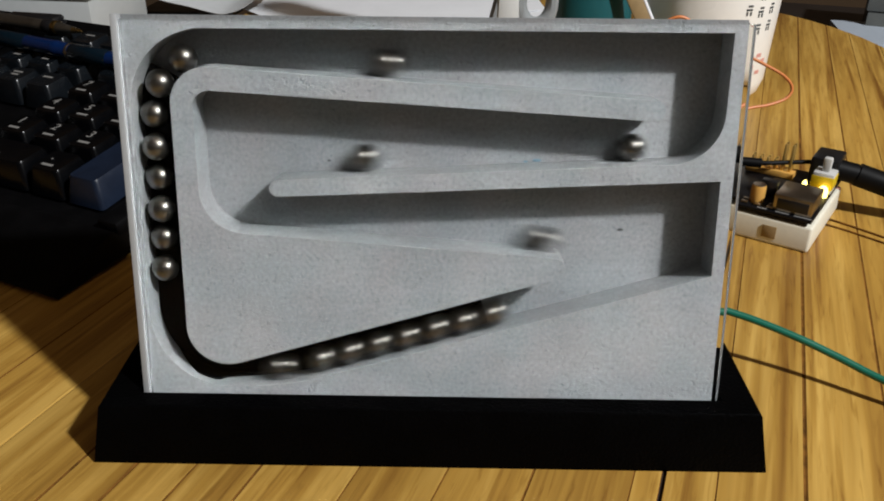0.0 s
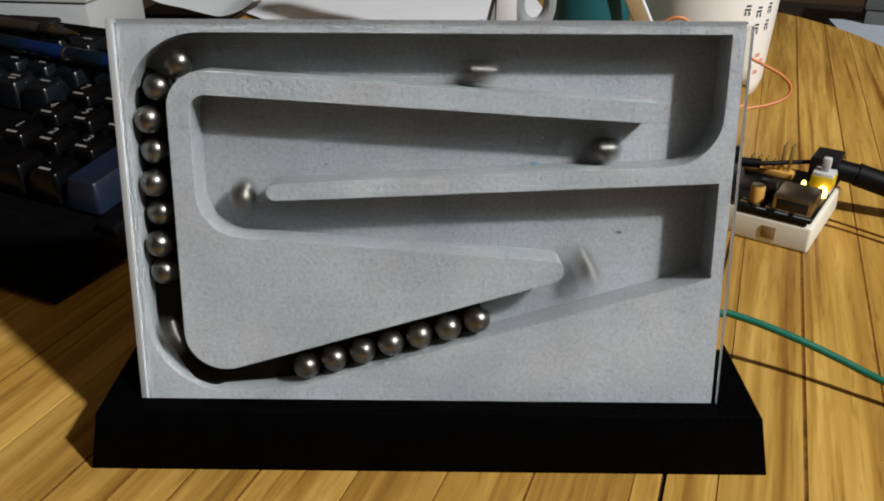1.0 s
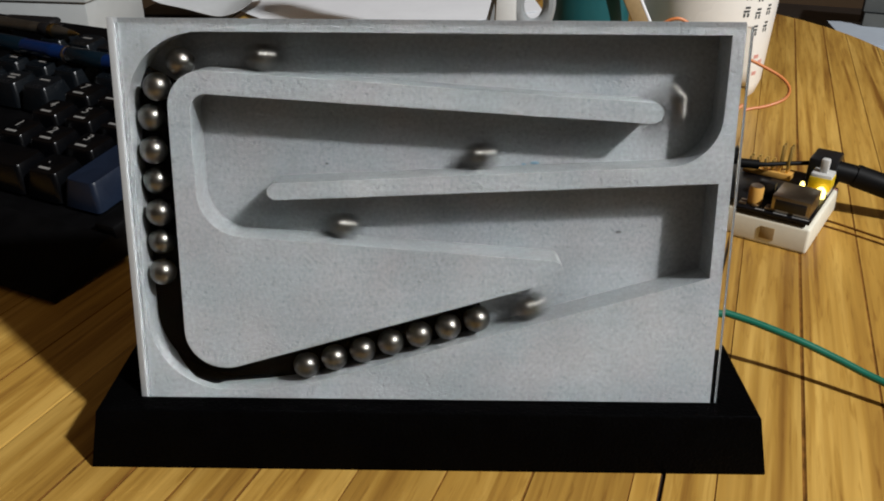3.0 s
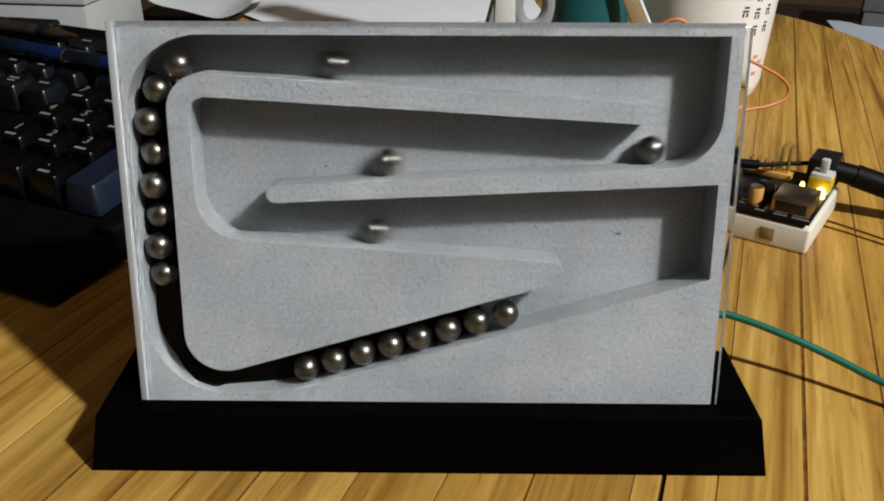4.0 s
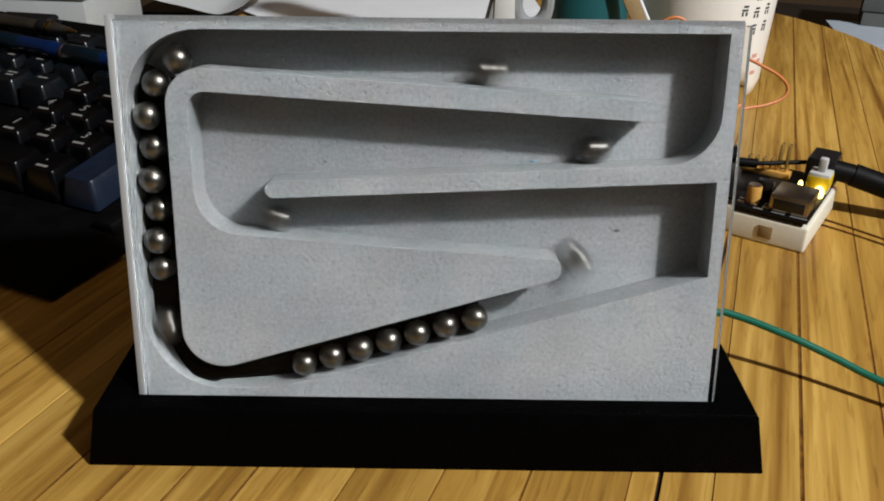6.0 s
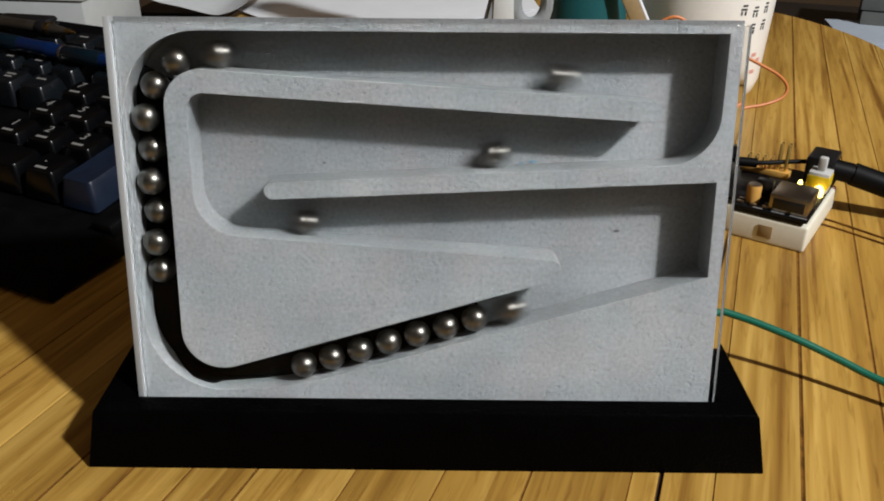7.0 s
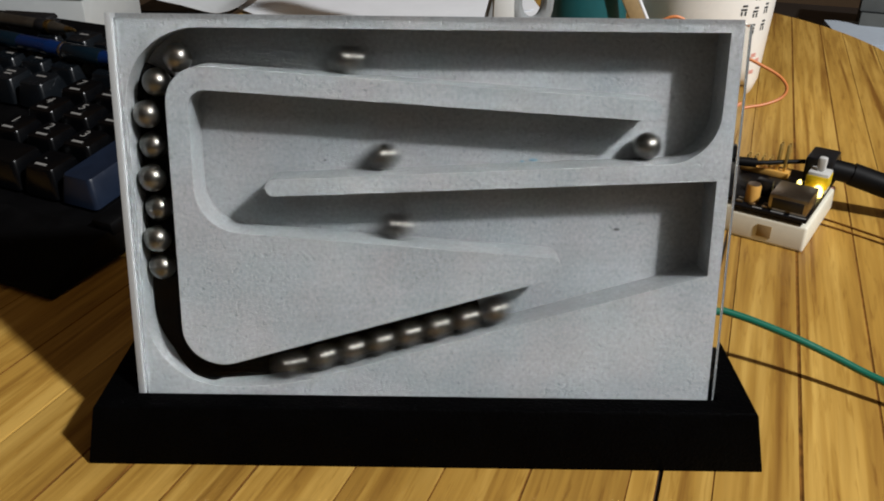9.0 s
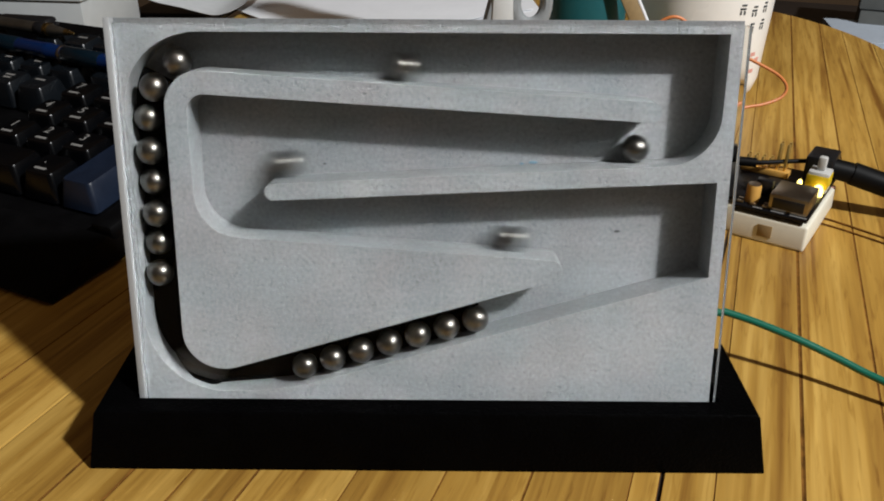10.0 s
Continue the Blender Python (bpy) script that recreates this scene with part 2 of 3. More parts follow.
def lathe(profile, steps=40, bm=None, closed=False):
    """Turns (radius, height) pairs about the z axis."""
    bm = bm or bmesh.new()
    rings = []
    for r, z in profile:
        if r < 1e-6:
            rings.append([bm.verts.new((0, 0, z * U))])
        else:
            rings.append([bm.verts.new((r * U * math.cos(a), r * U * math.sin(a), z * U)) for a in (2 * math.pi * i / steps for i in range(steps))])
    for a, b in zip(rings, rings[1:]):
        for i in range(steps):
            j = (i + 1) % steps
            if len(a) == 1 and len(b) > 1:
                bm.faces.new((a[0], b[j], b[i]))
            elif len(b) == 1 and len(a) > 1:
                bm.faces.new((a[i], a[j], b[0]))
            elif len(a) > 1:
                bm.faces.new((a[i], a[j], b[j], b[i]))
    return bm


def tube(points, radius, steps=10, bm=None):
    """A round cable through smooth points, with closed ends."""
    bm = bm or bmesh.new()
    pts = [Vector(p) for p in points]
    fine = []
    for i in range(len(pts) - 1):
        p0, p1, p2, p3 = pts[max(i - 1, 0)], pts[i], pts[i + 1], pts[min(i + 2, len(pts) - 1)]
        for k in range(8):
            t = k / 8
            fine.append(0.5 * ((2 * p1) + (p2 - p0) * t + (2 * p0 - 5 * p1 + 4 * p2 - p3) * t * t + (3 * p1 - p0 - 3 * p2 + p3) * t ** 3))
    fine.append(pts[-1])
    rings, side = [], None
    for i, p in enumerate(fine):
        d = (fine[min(i + 1, len(fine) - 1)] - fine[max(i - 1, 0)]).normalized()
        side = d.cross(Vector((0.13, 0.21, 1))) if side is None else side - d * side.dot(d)
        side.normalize()
        top = side.cross(d)
        rings.append([bm.verts.new((p + radius * (math.cos(a) * side + math.sin(a) * top)) * U) for a in (2 * math.pi * k / steps for k in range(steps))])
    for a, b in zip(rings, rings[1:]):
        for i in range(steps):
            j = (i + 1) % steps
            bm.faces.new((a[i], a[j], b[j], b[i]))
    bm.faces.new(rings[0][::-1])
    bm.faces.new(rings[-1])
    return bm


def arc(cx, cz, r, a0, a1, n=12):
    return [(cx + r * math.cos(radians(a0 + (a1 - a0) * i / n)), cz + r * math.sin(radians(a0 + (a1 - a0) * i / n))) for i in range(n + 1)]


def shift_in(loop, d):
    """Moves a closed loop sideways by d (positive to its left)."""
    out, k = [], len(loop)
    for i in range(k):
        a, b, c = Vector(loop[i - 1]), Vector(loop[i]), Vector(loop[(i + 1) % k])
        n1, n2 = (b - a).normalized(), (c - b).normalized()
        nn = Vector((-n1.y - n2.y, n1.x + n2.x))
        nn = nn.normalized() / max(0.5, nn.length / 2)
        out.append((b.x + nn.x * d, b.y + nn.y * d))
    return out


def slab(loops, y0, y1, chamfer=0.07):
    """A solid between the planes y0 (front) and y1 with an outer loop (counter-clockwise) and holes (clockwise); front edges chamfered."""
    bm = bmesh.new()
    for y, inset in ((y0, chamfer), (y1, 0)):
        edges = []
        for loop in loops:
            pts = shift_in(loop, inset) if inset else loop
            vs = [bm.verts.new((x * U, y * U, z * U)) for x, z in pts]
            edges += [bm.edges.new((vs[i], vs[(i + 1) % len(vs)])) for i in range(len(vs))]
        bmesh.ops.triangle_fill(bm, use_beauty=True, use_dissolve=False, edges=edges)
    for loop in loops:
        rings = []
        for y, pts in ((y0, shift_in(loop, chamfer)), (y0 + chamfer, loop), (y1, loop)):
            rings.append([bm.verts.new((x * U, y * U, z * U)) for x, z in pts])
        k = len(loop)
        for a, b in zip(rings, rings[1:]):
            for i in range(k):
                j = (i + 1) % k
                bm.faces.new((a[i], a[j], b[j], b[i]))
    bmesh.ops.remove_doubles(bm, verts=bm.verts, dist=1e-7)
    return bm


# ---- the room ----
def room():
    def wall(name, sx, sy, sz, at, mat):
        tagged(part(name, box(sx / U, sy / U, sz / U, 0, [a / U for a in at]), mat, smooth=False), kind="structure")
    wall("floor", 6.0, 6.0, 0.1, (0.3, -0.3, -0.85), FLOORMAT)
    wall("ceiling", 6.0, 6.0, 0.1, (0.3, -0.3, 1.75), CEILPAINT)
    wall("wall_north", 6.0, 0.1, 2.5, (0.3, 2.75, -0.75), WALLPAINT)
    wall("wall_south", 6.0, 0.1, 2.5, (0.3, -3.35, -0.75), WALLPAINT)
    wall("wall_west", 0.1, 6.0, 2.5, (-2.75, -0.3, -0.75), WALLPAINT)
    wall("wall_east", 0.1, 6.0, 2.5, (3.35, -0.3, -0.75), WALLPAINT)


room()

# ---- the table: planks run at 20 degrees to the machine ----
TURN = 20.0


def table_end(x):
    """How far the rounded table reaches along a plank at x."""
    return 486 + 279 * math.sqrt(max(0.0, 1 - ((x + 100) / 287) ** 2))


def board(x0, x1, z0, z1, shrink=0.0, near=-560, ease_a=0.4, ease_b=0.4):
    """A flat board between x0 and x1 that ends on the table's rounded outline; its two upper edges are worn back by ease_a and ease_b."""
    n = max(2, int((x1 - x0) / 12))
    xs = [x0 + (x1 - x0) * i / n for i in range(n + 1)]
    loop = [(x0, near), (x1, near)] + [(x, table_end(x) - shrink) for x in reversed(xs)]
    worn = [(x0 + ease_a + (x - x0) / (x1 - x0) * (x1 - x0 - ease_a - ease_b), y - 0.3) for x, y in loop]
    bm = bmesh.new()
    rings = []
    for z, pts in ((z0, loop), (z1 - 0.2, loop), (z1, worn)):
        rings.append([bm.verts.new(Vector((x, y, z)) * U) for x, y in pts])
    k = len(loop)
    for p, q in zip(rings, rings[1:]):
        for i in range(k):
            bm.faces.new((p[i], p[(i + 1) % k], q[(i + 1) % k], q[i]))
    bm.faces.new(rings[0][::-1])
    bm.faces.new(rings[-1])
    return bm


# seams that have opened wider than the rest
WORN = {-144: 0.35, -117.6: 0.75, -91.3: 0.45, -75.4: 0.5, -42.0: 0.4, 31: 0.35, 103.0: 0.6, 126.6: 0.4}


def table():
    ob = thing("table", "wooden table top of narrow yellow-brown planks with dark seams", "table")
    flat = place(0, 0, 0, 0, 0, -TURN)
    part("underlay", board(-384, 184, -26, -0.9, 0.6), DARKWOOD, ob, "dark board under the planks", m=flat)
    for x, y in ((-330, -480), (130, -480), (-280, 600), (80, 600)):
        part("leg", box(50, 50, 911, 3, (x, y, -937.5)), DARKWOOD, ob, m=flat)
    edges = [-385, -352, -320, -290, -262, -232, -204, -176, -144, -117.6, -91.3, -75.4, -59.5, -42.0, -15.7, 8, 31, 57.7, 65.6, 79.9, 103.0, 126.6, 144.4, 166, 185]
    for a, b in zip(edges, edges[1:]):
        ga, gb = (0.5 if e == 65.6 else 0.02 for e in (a, b))
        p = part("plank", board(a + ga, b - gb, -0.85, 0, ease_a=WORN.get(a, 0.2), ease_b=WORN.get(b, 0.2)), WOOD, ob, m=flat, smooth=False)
        # eased edges and sides get the dark seam colour, gap shade included
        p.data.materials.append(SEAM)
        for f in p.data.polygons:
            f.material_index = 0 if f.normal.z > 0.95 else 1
    return ob


table()

# ---- the marble machine ----
FRONT, BACK = 3.2, 15.2
FOOT, LEAN = 19.24, 12.72                      # the panel stands on the base and leans back
PANEL = place(0, 0, FOOT, -LEAN)


def up(z):
    """Height along the panel of a drawing height z."""
    return (z - 17.5) * 0.9707


def drawn(loop):
    return [(x, up(z)) for x, z in loop]


CAVITY = (
    [(-58.4, 120.0)] + arc(-58.4, 100.1, 19.9, 90, 180)[1:]
    + arc(-56.2, 40.4, 22.0, 180, 262) + [(-46, 18.9), (-40, 19.6), (-33, 21.0)]
    + [(76.6, 54.0), (76.6, 80.9)]
    + arc(-41.0, 77.6, 2.4, 268, 92, 10)
    + arc(62.6, 99.2, 13.8, 270, 360) + [(76.6, 120.0)]
)
ISLAND = (
    arc(-58.4, 100.3, 9.8, 180, 88) + arc(58.0, 99.8, 2.8, 86, -94, 10)
    + arc(-57.9, 99.4, 4.5, 92, 180, 8) + arc(-50.0, 77.0, 12.3, 180, 266, 12)
    + arc(33.6, 55.5, 3.2, 80, -72, 9) + arc(-57.0, 36.6, 11.2, -73, -180, 12)
)


def marble_machine():
    ob = thing("marble_machine", "grey printed marble run panel with clear front on a black base", "marble machine")
    outer = drawn([(-79.4, 12.5), (80.0, 12.5), (80.0, 123.5), (-79.4, 123.5)])
    hole, isle = drawn(CAVITY), drawn(ISLAND)
    part("frame", slab([outer, hole[::-1] if area(hole) > 0 else hole], FRONT, BACK), GREY, ob, "grey pitted frame with a sloping lower floor and a middle ramp", m=PANEL)
    part("track_island", slab([isle if area(isle) > 0 else isle[::-1]], FRONT, BACK), GREY, ob, "grey hook-shaped island with ramps", m=PANEL)
    part("back_plate", box(158.6, 2.4, 107.6, 0.2, (0.1, BACK + 1.2, -4.8)), GREY, ob, "grey back plate", m=PANEL)
    pl = part("front_plate", box(160.1, 2.7, 104, 0.25, (1.05, 1.65, -2.2)), CLEAR, ob, "clear acrylic front plate", m=PANEL)
    pl.visible_shadow = False
    part("plate_edge", box(1.6, 4.9, 105.0, 0.2, (-80.25, 2.75, -2.1)), FROST, ob, "frosted white edge of the front plate", m=PANEL)
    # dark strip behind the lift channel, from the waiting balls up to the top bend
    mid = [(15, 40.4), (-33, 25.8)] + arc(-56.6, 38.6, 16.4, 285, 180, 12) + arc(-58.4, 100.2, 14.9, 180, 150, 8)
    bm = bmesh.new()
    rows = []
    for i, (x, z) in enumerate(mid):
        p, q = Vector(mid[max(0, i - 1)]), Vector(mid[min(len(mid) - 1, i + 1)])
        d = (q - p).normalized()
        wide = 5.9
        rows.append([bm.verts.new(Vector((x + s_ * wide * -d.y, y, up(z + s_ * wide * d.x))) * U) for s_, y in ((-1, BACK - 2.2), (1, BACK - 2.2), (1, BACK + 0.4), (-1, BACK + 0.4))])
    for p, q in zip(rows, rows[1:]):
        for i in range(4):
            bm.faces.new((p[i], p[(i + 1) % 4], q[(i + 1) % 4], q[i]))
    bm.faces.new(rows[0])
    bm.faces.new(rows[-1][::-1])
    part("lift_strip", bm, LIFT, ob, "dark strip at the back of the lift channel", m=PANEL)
    # dark liner on the outer wall of the lower bend, tapered at both ends
    run = arc(-56.2, 40.4, 21.9, 212, 262, 14) + [(-46, 19.0), (-42, 19.45)]
    bm = bmesh.new()
    rows = []
    for i, (x, z) in enumerate(run):
        p, q = Vector(run[max(0, i - 1)]), Vector(run[min(len(run) - 1, i + 1)])
        d = (q - p).normalized()
        front = BACK - 8.6 * min(1.0, 0.1 + i / 9, 0.05 + (len(run) - 1 - i) / 3.5)
        rows.append([bm.verts.new(Vector((x - d.y * s_, y, up(z + d.x * s_))) * U) for s_, y in ((0.0, front), (0.5, front), (0.5, BACK - 0.1), (0.0, BACK - 0.1))])
    for p, q in zip(rows, rows[1:]):
        for i in range(4):
            bm.faces.new((p[i], p[(i + 1) % 4], q[(i + 1) % 4], q[i]))
    bm.faces.new(rows[0])
    bm.faces.new(rows[-1][::-1])
    part("bend_liner", bm, LIFT, ob, "dark liner in the lower bend", m=PANEL)
    for x, z, w, h_, mat in ((28.9, 64.7, 2.6, 0.9, BLUEINK), (-9.6, 86.6, 1.6, 0.8, INK), (53.2, 45.4, 1.8, 0.8, INK), (-28.6, 64.0, 1.0, 0.6, INK), (25.8, 64.3, 1.2, 0.7, BLUEINK)):
        part("speck", lathe([(0, 0.1), (0.5 * w, 0.0), (0.42 * w, 0.1), (0, 0.14)], 9), mat, ob, m=PANEL @ place(x, BACK - 0.02, z, 90) @ Matrix.Diagonal((1, h_ / w, 1, 1)))
    # flared base with a slot that takes the panel
    bm = bmesh.new()
    h = FOOT
    def ring(z, x, ya, yb):
        return [bm.verts.new(Vector(p) * U) for p in ((-x, ya, z), (x, ya, z), (x, yb, z), (-x, yb, z))]
    rings = [ring(0, 95.2, -7.9, 31.0), ring(0.5, 95.4, -8.1, 31.2), ring(h - 0.6, 91.6, -6.4, 29.2), ring(h, 91.0, -5.9, 28.6),
             ring(h, 82.2, -0.2, 19.2), ring(10, 82.2, -2.4, 19.2)]
    for p, q in zip(rings, rings[1:]):
        for i in range(4):
            j = (i + 1) % 4
            bm.faces.new((p[i], p[j], q[j], q[i]))
    bm.faces.new(rings[-1])
    bm.faces.new(rings[0][::-1])
    part("base", bm, BLACK, ob, "black printed flared base")
    return ob


def area(loop):
    return sum(a[0] * b[1] - b[0] * a[1] for a, b in zip(loop, loop[1:] + loop[:1]))


marble_machine()

# ---- steel balls and their round ----
R = 3.75
LAUNCH = {-1: -0.505, 0: 0.335, 1: 1.17, 2: 2.08, 3: 2.80, 4: 3.61, 5: 4.495, 6: 5.285, 7: 6.155, 8: 6.93, 9: 7.79, 10: 8.575, 11: 9.45, 12: 10.24}
KICK = {0: -0.045, 3: 2.455, 5: 4.055, 9: 7.35, 10: 8.15, 11: 8.975}
EARLY = {0: 0.03, 2: 0.11, 5: -0.02}
BALLS = 20


def kick(k):
    return KICK.get(k, launch(k) - 0.43)


def launch(k):
    if k in LAUNCH:
        return LAUNCH[k]
    return LAUNCH[-1] + 0.8255 * (k + 1) if k < 0 else LAUNCH[12] + 0.8255 * (k - 12)


COLUMN = [(-74.0, 53.4), (-74.2, 62.0), (-73.6, 70.7), (-74.2, 79.4), (-73.8, 88.2), (-74.2, 96.9), (-71.6, 105.3), (-65.3, 111.9)]
LAST = (-59.4, 114.1)


def queue(i):
    return (-35.1 + 8.095 * i, 24.95 + 2.476 * i)


def over(x, x0, z0, x1, z1):
    return z0 + (z1 - z0) * (x - x0) / (x1 - x0)


def ramp_one(x):
    return over(x, -58, 110.05, 58, 102.6) + R / 0.97


def ramp_two(x):
    return over(x, -41, 80.0, 62.6, 85.4) + R / 0.97


def ramp_three(x):
    return over(x, -50, 64.3, 34, 58.2) + R / 0.97


# seconds after leaving the top of the lift, and the ball's centre
ROUND = (
    [(t, (-59.4 + 70 * t + 49 * t * t, None, 1)) for t in (0.0, 0.1, 0.2, 0.3, 0.4, 0.5, 0.6, 0.7, 0.8, 0.9, 0.98)]
    + [(1.02, (64.4, 103.6)), (1.045, (66.2, 97.6)), (1.07, (64.4, 92.2)), (1.11, (62.0, 89.7)), (1.16, (60.0, 88.9))]
    + [(t, (x, None, 2)) for t, x in ((1.2, 58.5), (1.33, 55.5), (1.4, 52.0), (1.5, 45.5), (1.6, 35.5), (1.7, 24.0), (1.8, 12.5), (1.9, 1.5), (2.0, -8.5), (2.1, -19.0), (2.2, -32.0), (2.25, -40.5))]
    + [(2.3, (-46.6, 81.0)), (2.36, (-50.4, 74.4)), (2.41, (-50.0, 71.4)), (2.46, (-46.2, 69.7))]
    + [(t, (x, None, 3)) for t, x in ((2.5, -40.5), (2.6, -32.0), (2.7, -23.0), (2.83, -8.0), (2.95, 9.0), (3.05, 24.5), (3.1, 33.0))]
    + [(3.13, (39.2, 59.0)), (3.17, (43.2, 52.8)), (3.2, (44.8, 47.8)), (3.25, (44.4, 51.4)), (3.3, (43.2, 52.6)), (3.36, (41.0, 49.8)), (3.41, (38.5, 45.8)), (3.48, (29.0, 42.7)), (3.55, queue(7))]
)
# how much later than the usual round a ball passes the second ramp, the bend, the third ramp and the drop
DELAY = {-4: (-0.1, -0.1, -0.11, -0.1), -3: (0.05, 0.05, 0.1, -0.02), -2: (-0.05, -0.03, -0.04, -0.03), -1: (0.02, 0.015, 0.03, 0.02),
         0: (-0.01, 0.0, 0, 0), 1: (0.04, 0.04, 0.045, 0.08), 2: (0, 0, 0.04, -0.13), 3: (0.015, 0.0, 0.09, 0.05),
         4: (-0.115, -0.115, -0.1, -0.14), 5: (-0.02, -0.06, -0.11, -0.22), 6: (-0.04, -0.035, -0.05, 0.03), 7: (0.045, -0.04, 0.03, 0),
         8: (0, 0.03, 0.08, 0.02), 9: (0, -0.03, -0.02, 0), 10: (0.09, 0.05, 0, 0)}


def usual(k, tau):
    """The time on the usual round that matches tau seconds after launch k."""
    d = DELAY.get(k, (0, 0, 0, 0))
    nodes_ = [(0.95, 0.0), (1.4, d[0]), (1.95, d[1]), (2.6, d[2]), (3.2, d[3]), (9.0, d[3])]
    tau += EARLY.get(k, 0.0) * min(1.0, max(0.0, tau) / 0.4)
    if tau <= 0.95:
        return tau
    for (t0, a), (t1, b) in zip(nodes_, nodes_[1:]):
        if tau <= t1:
            return tau - a - (b - a) * (tau - t0) / (t1 - t0)
    return tau


def path_point(p):
    if len(p) == 3:
        return (p[0], (ramp_one, ramp_two, ramp_three)[p[2] - 1](p[0]))
    return (p[0] * 1.005, p[1] + 1.0)


ROUND = [(t, path_point(p)) for t, p in ROUND[:-1]] + ROUND[-1:]
# seconds before the lift tops out, for the ball shot round the lower bend
SHOT = [(-0.44, queue(0)), (-0.39, (-42.8, 23.3)), (-0.29, (-55.8, 22.5)), (-0.23, (-67.6, 26.6)), (-0.19, (-72.6, 32.5)), (-0.12, (-74.0, 41.5)), (-0.06, (-74.0, 45.2)), (0.03, COLUMN[0])]


def along(keys, t):
    if t <= keys[0][0]:
        return keys[0][1]
    for (t0, a), (t1, b) in zip(keys, keys[1:]):
        if t <= t1:
            f = (t - t0) / (t1 - t0)
            return (a[0] + (b[0] - a[0]) * f, a[1] + (b[1] - a[1]) * f)
    return keys[-1][1]


def ease(t, t0, t1):
    f = min(1, max(0, (t - t0) / (t1 - t0)))
    return f * f * (3 - 2 * f)


def blend(a, b, f):
    return (a[0] + (b[0] - a[0]) * f, a[1] + (b[1] - a[1]) * f)


def ball_place(k, t):
    """Centre (x, y, z) at t of the ball that leaves the lift at launch k and again at launch k + BALLS."""
    tau = usual(k, t - launch(k))
    if 0 <= tau < 3.55:
        # the panel leans, so a rolling ball runs along the back plate
        x, z = along(ROUND, tau)
        back = ease(tau, 0.0, 0.25) * (1 - ease(tau, 3.36, 3.54))
        return 5 + (x - 5) * (1 + 0.016 * back), 7.8 + 3.5 * back, z
    # waiting in the lower channel: it shifts one place at each shot
    shot = k + 12
    if t < kick(shot):
        f = 0
        for j in range(k + 5, shot):
            s = min(1, max(0, (t - kick(j)) / 0.09))
            f += s
        i = int(f)
        a, b = queue(7 - i), queue(max(0, 6 - i))
        x, z = blend(a, b, f - i)
        return x, 7.8, z
    if t < launch(shot) + 0.03:
        x, z = along(SHOT, -0.44 + 0.44 * (t - kick(shot)) / (launch(shot) - kick(shot)))
        return x, 7.9 + (-0.8 if k % 2 else 1.3) * ease(t, launch(shot) - 0.2, launch(shot)), z
    f = 0
    for j in range(shot + 1, k + BALLS + 1):
        f += ease(t, launch(j) - 0.07, launch(j) + (0.05 if j < k + BALLS else 0.0))
    i = min(7, int(f))
    stops = COLUMN + [LAST]
    x, z = blend(stops[i], stops[i + 1], min(1, f - i))
    y = 7.9 + (-0.8 if k % 2 else 1.3) * (1 if i < 5 else max(0.0, 1 - (f - 5) / 3))
    return x, y, z


def make_balls():
    first = None
    out = []
    for n in range(BALLS):
        if first is None:
            bm = bmesh.new()
            bmesh.ops.create_uvsphere(bm, u_segments=40, v_segments=24, radius=R * U)
            first = tagged(part("steel_ball", bm, STEEL), "small polished steel ball rolling in the grey channel", "ball", "balls in the marble run")
            out.append(first)
        else:
            out.append(copy_thing(first, place(0, 0, 0)))
    return out


STEEL_BALLS = make_balls()


def motions():
    for n, ob in enumerate(STEEL_BALLS):
        rows, spin, last = [], 0.0, None
        for f in range(0, 301):
            t = f / 30
            k = n - 19
            while launch(k + BALLS) <= t:
                k += BALLS
            while launch(k) > t:
                k -= BALLS
            x, y, z = ball_place(k, t)
            if last is not None:
                spin += max(-70, min(70, math.degrees((x - last) / R)))
            last = x
            rows.append((t, PANEL @ place(x, y, up(z), 0, spin % 360, 0)))
        walk(ob, rows)


# ---- keyboard ----
def letters(text, size, mat, parent, m, name="legend"):
    cu = bpy.data.curves.new(name, "FONT")
    cu.body, cu.size, cu.extrude = text, size * U, 0.06 * U
    cu.align_x = cu.align_y = "CENTER"
    tmp = new("tmp", cu)
    me = bpy.data.meshes.new_from_object(tmp)
    bpy.data.objects.remove(tmp)
    bpy.data.curves.remove(cu)
    me.name = name
    me.materials.clear()
    me.materials.append(mat)
    ob = new(name, me)
    ob.parent = parent
    ob.matrix_basis = m
    return ob


PITCH = 22.8


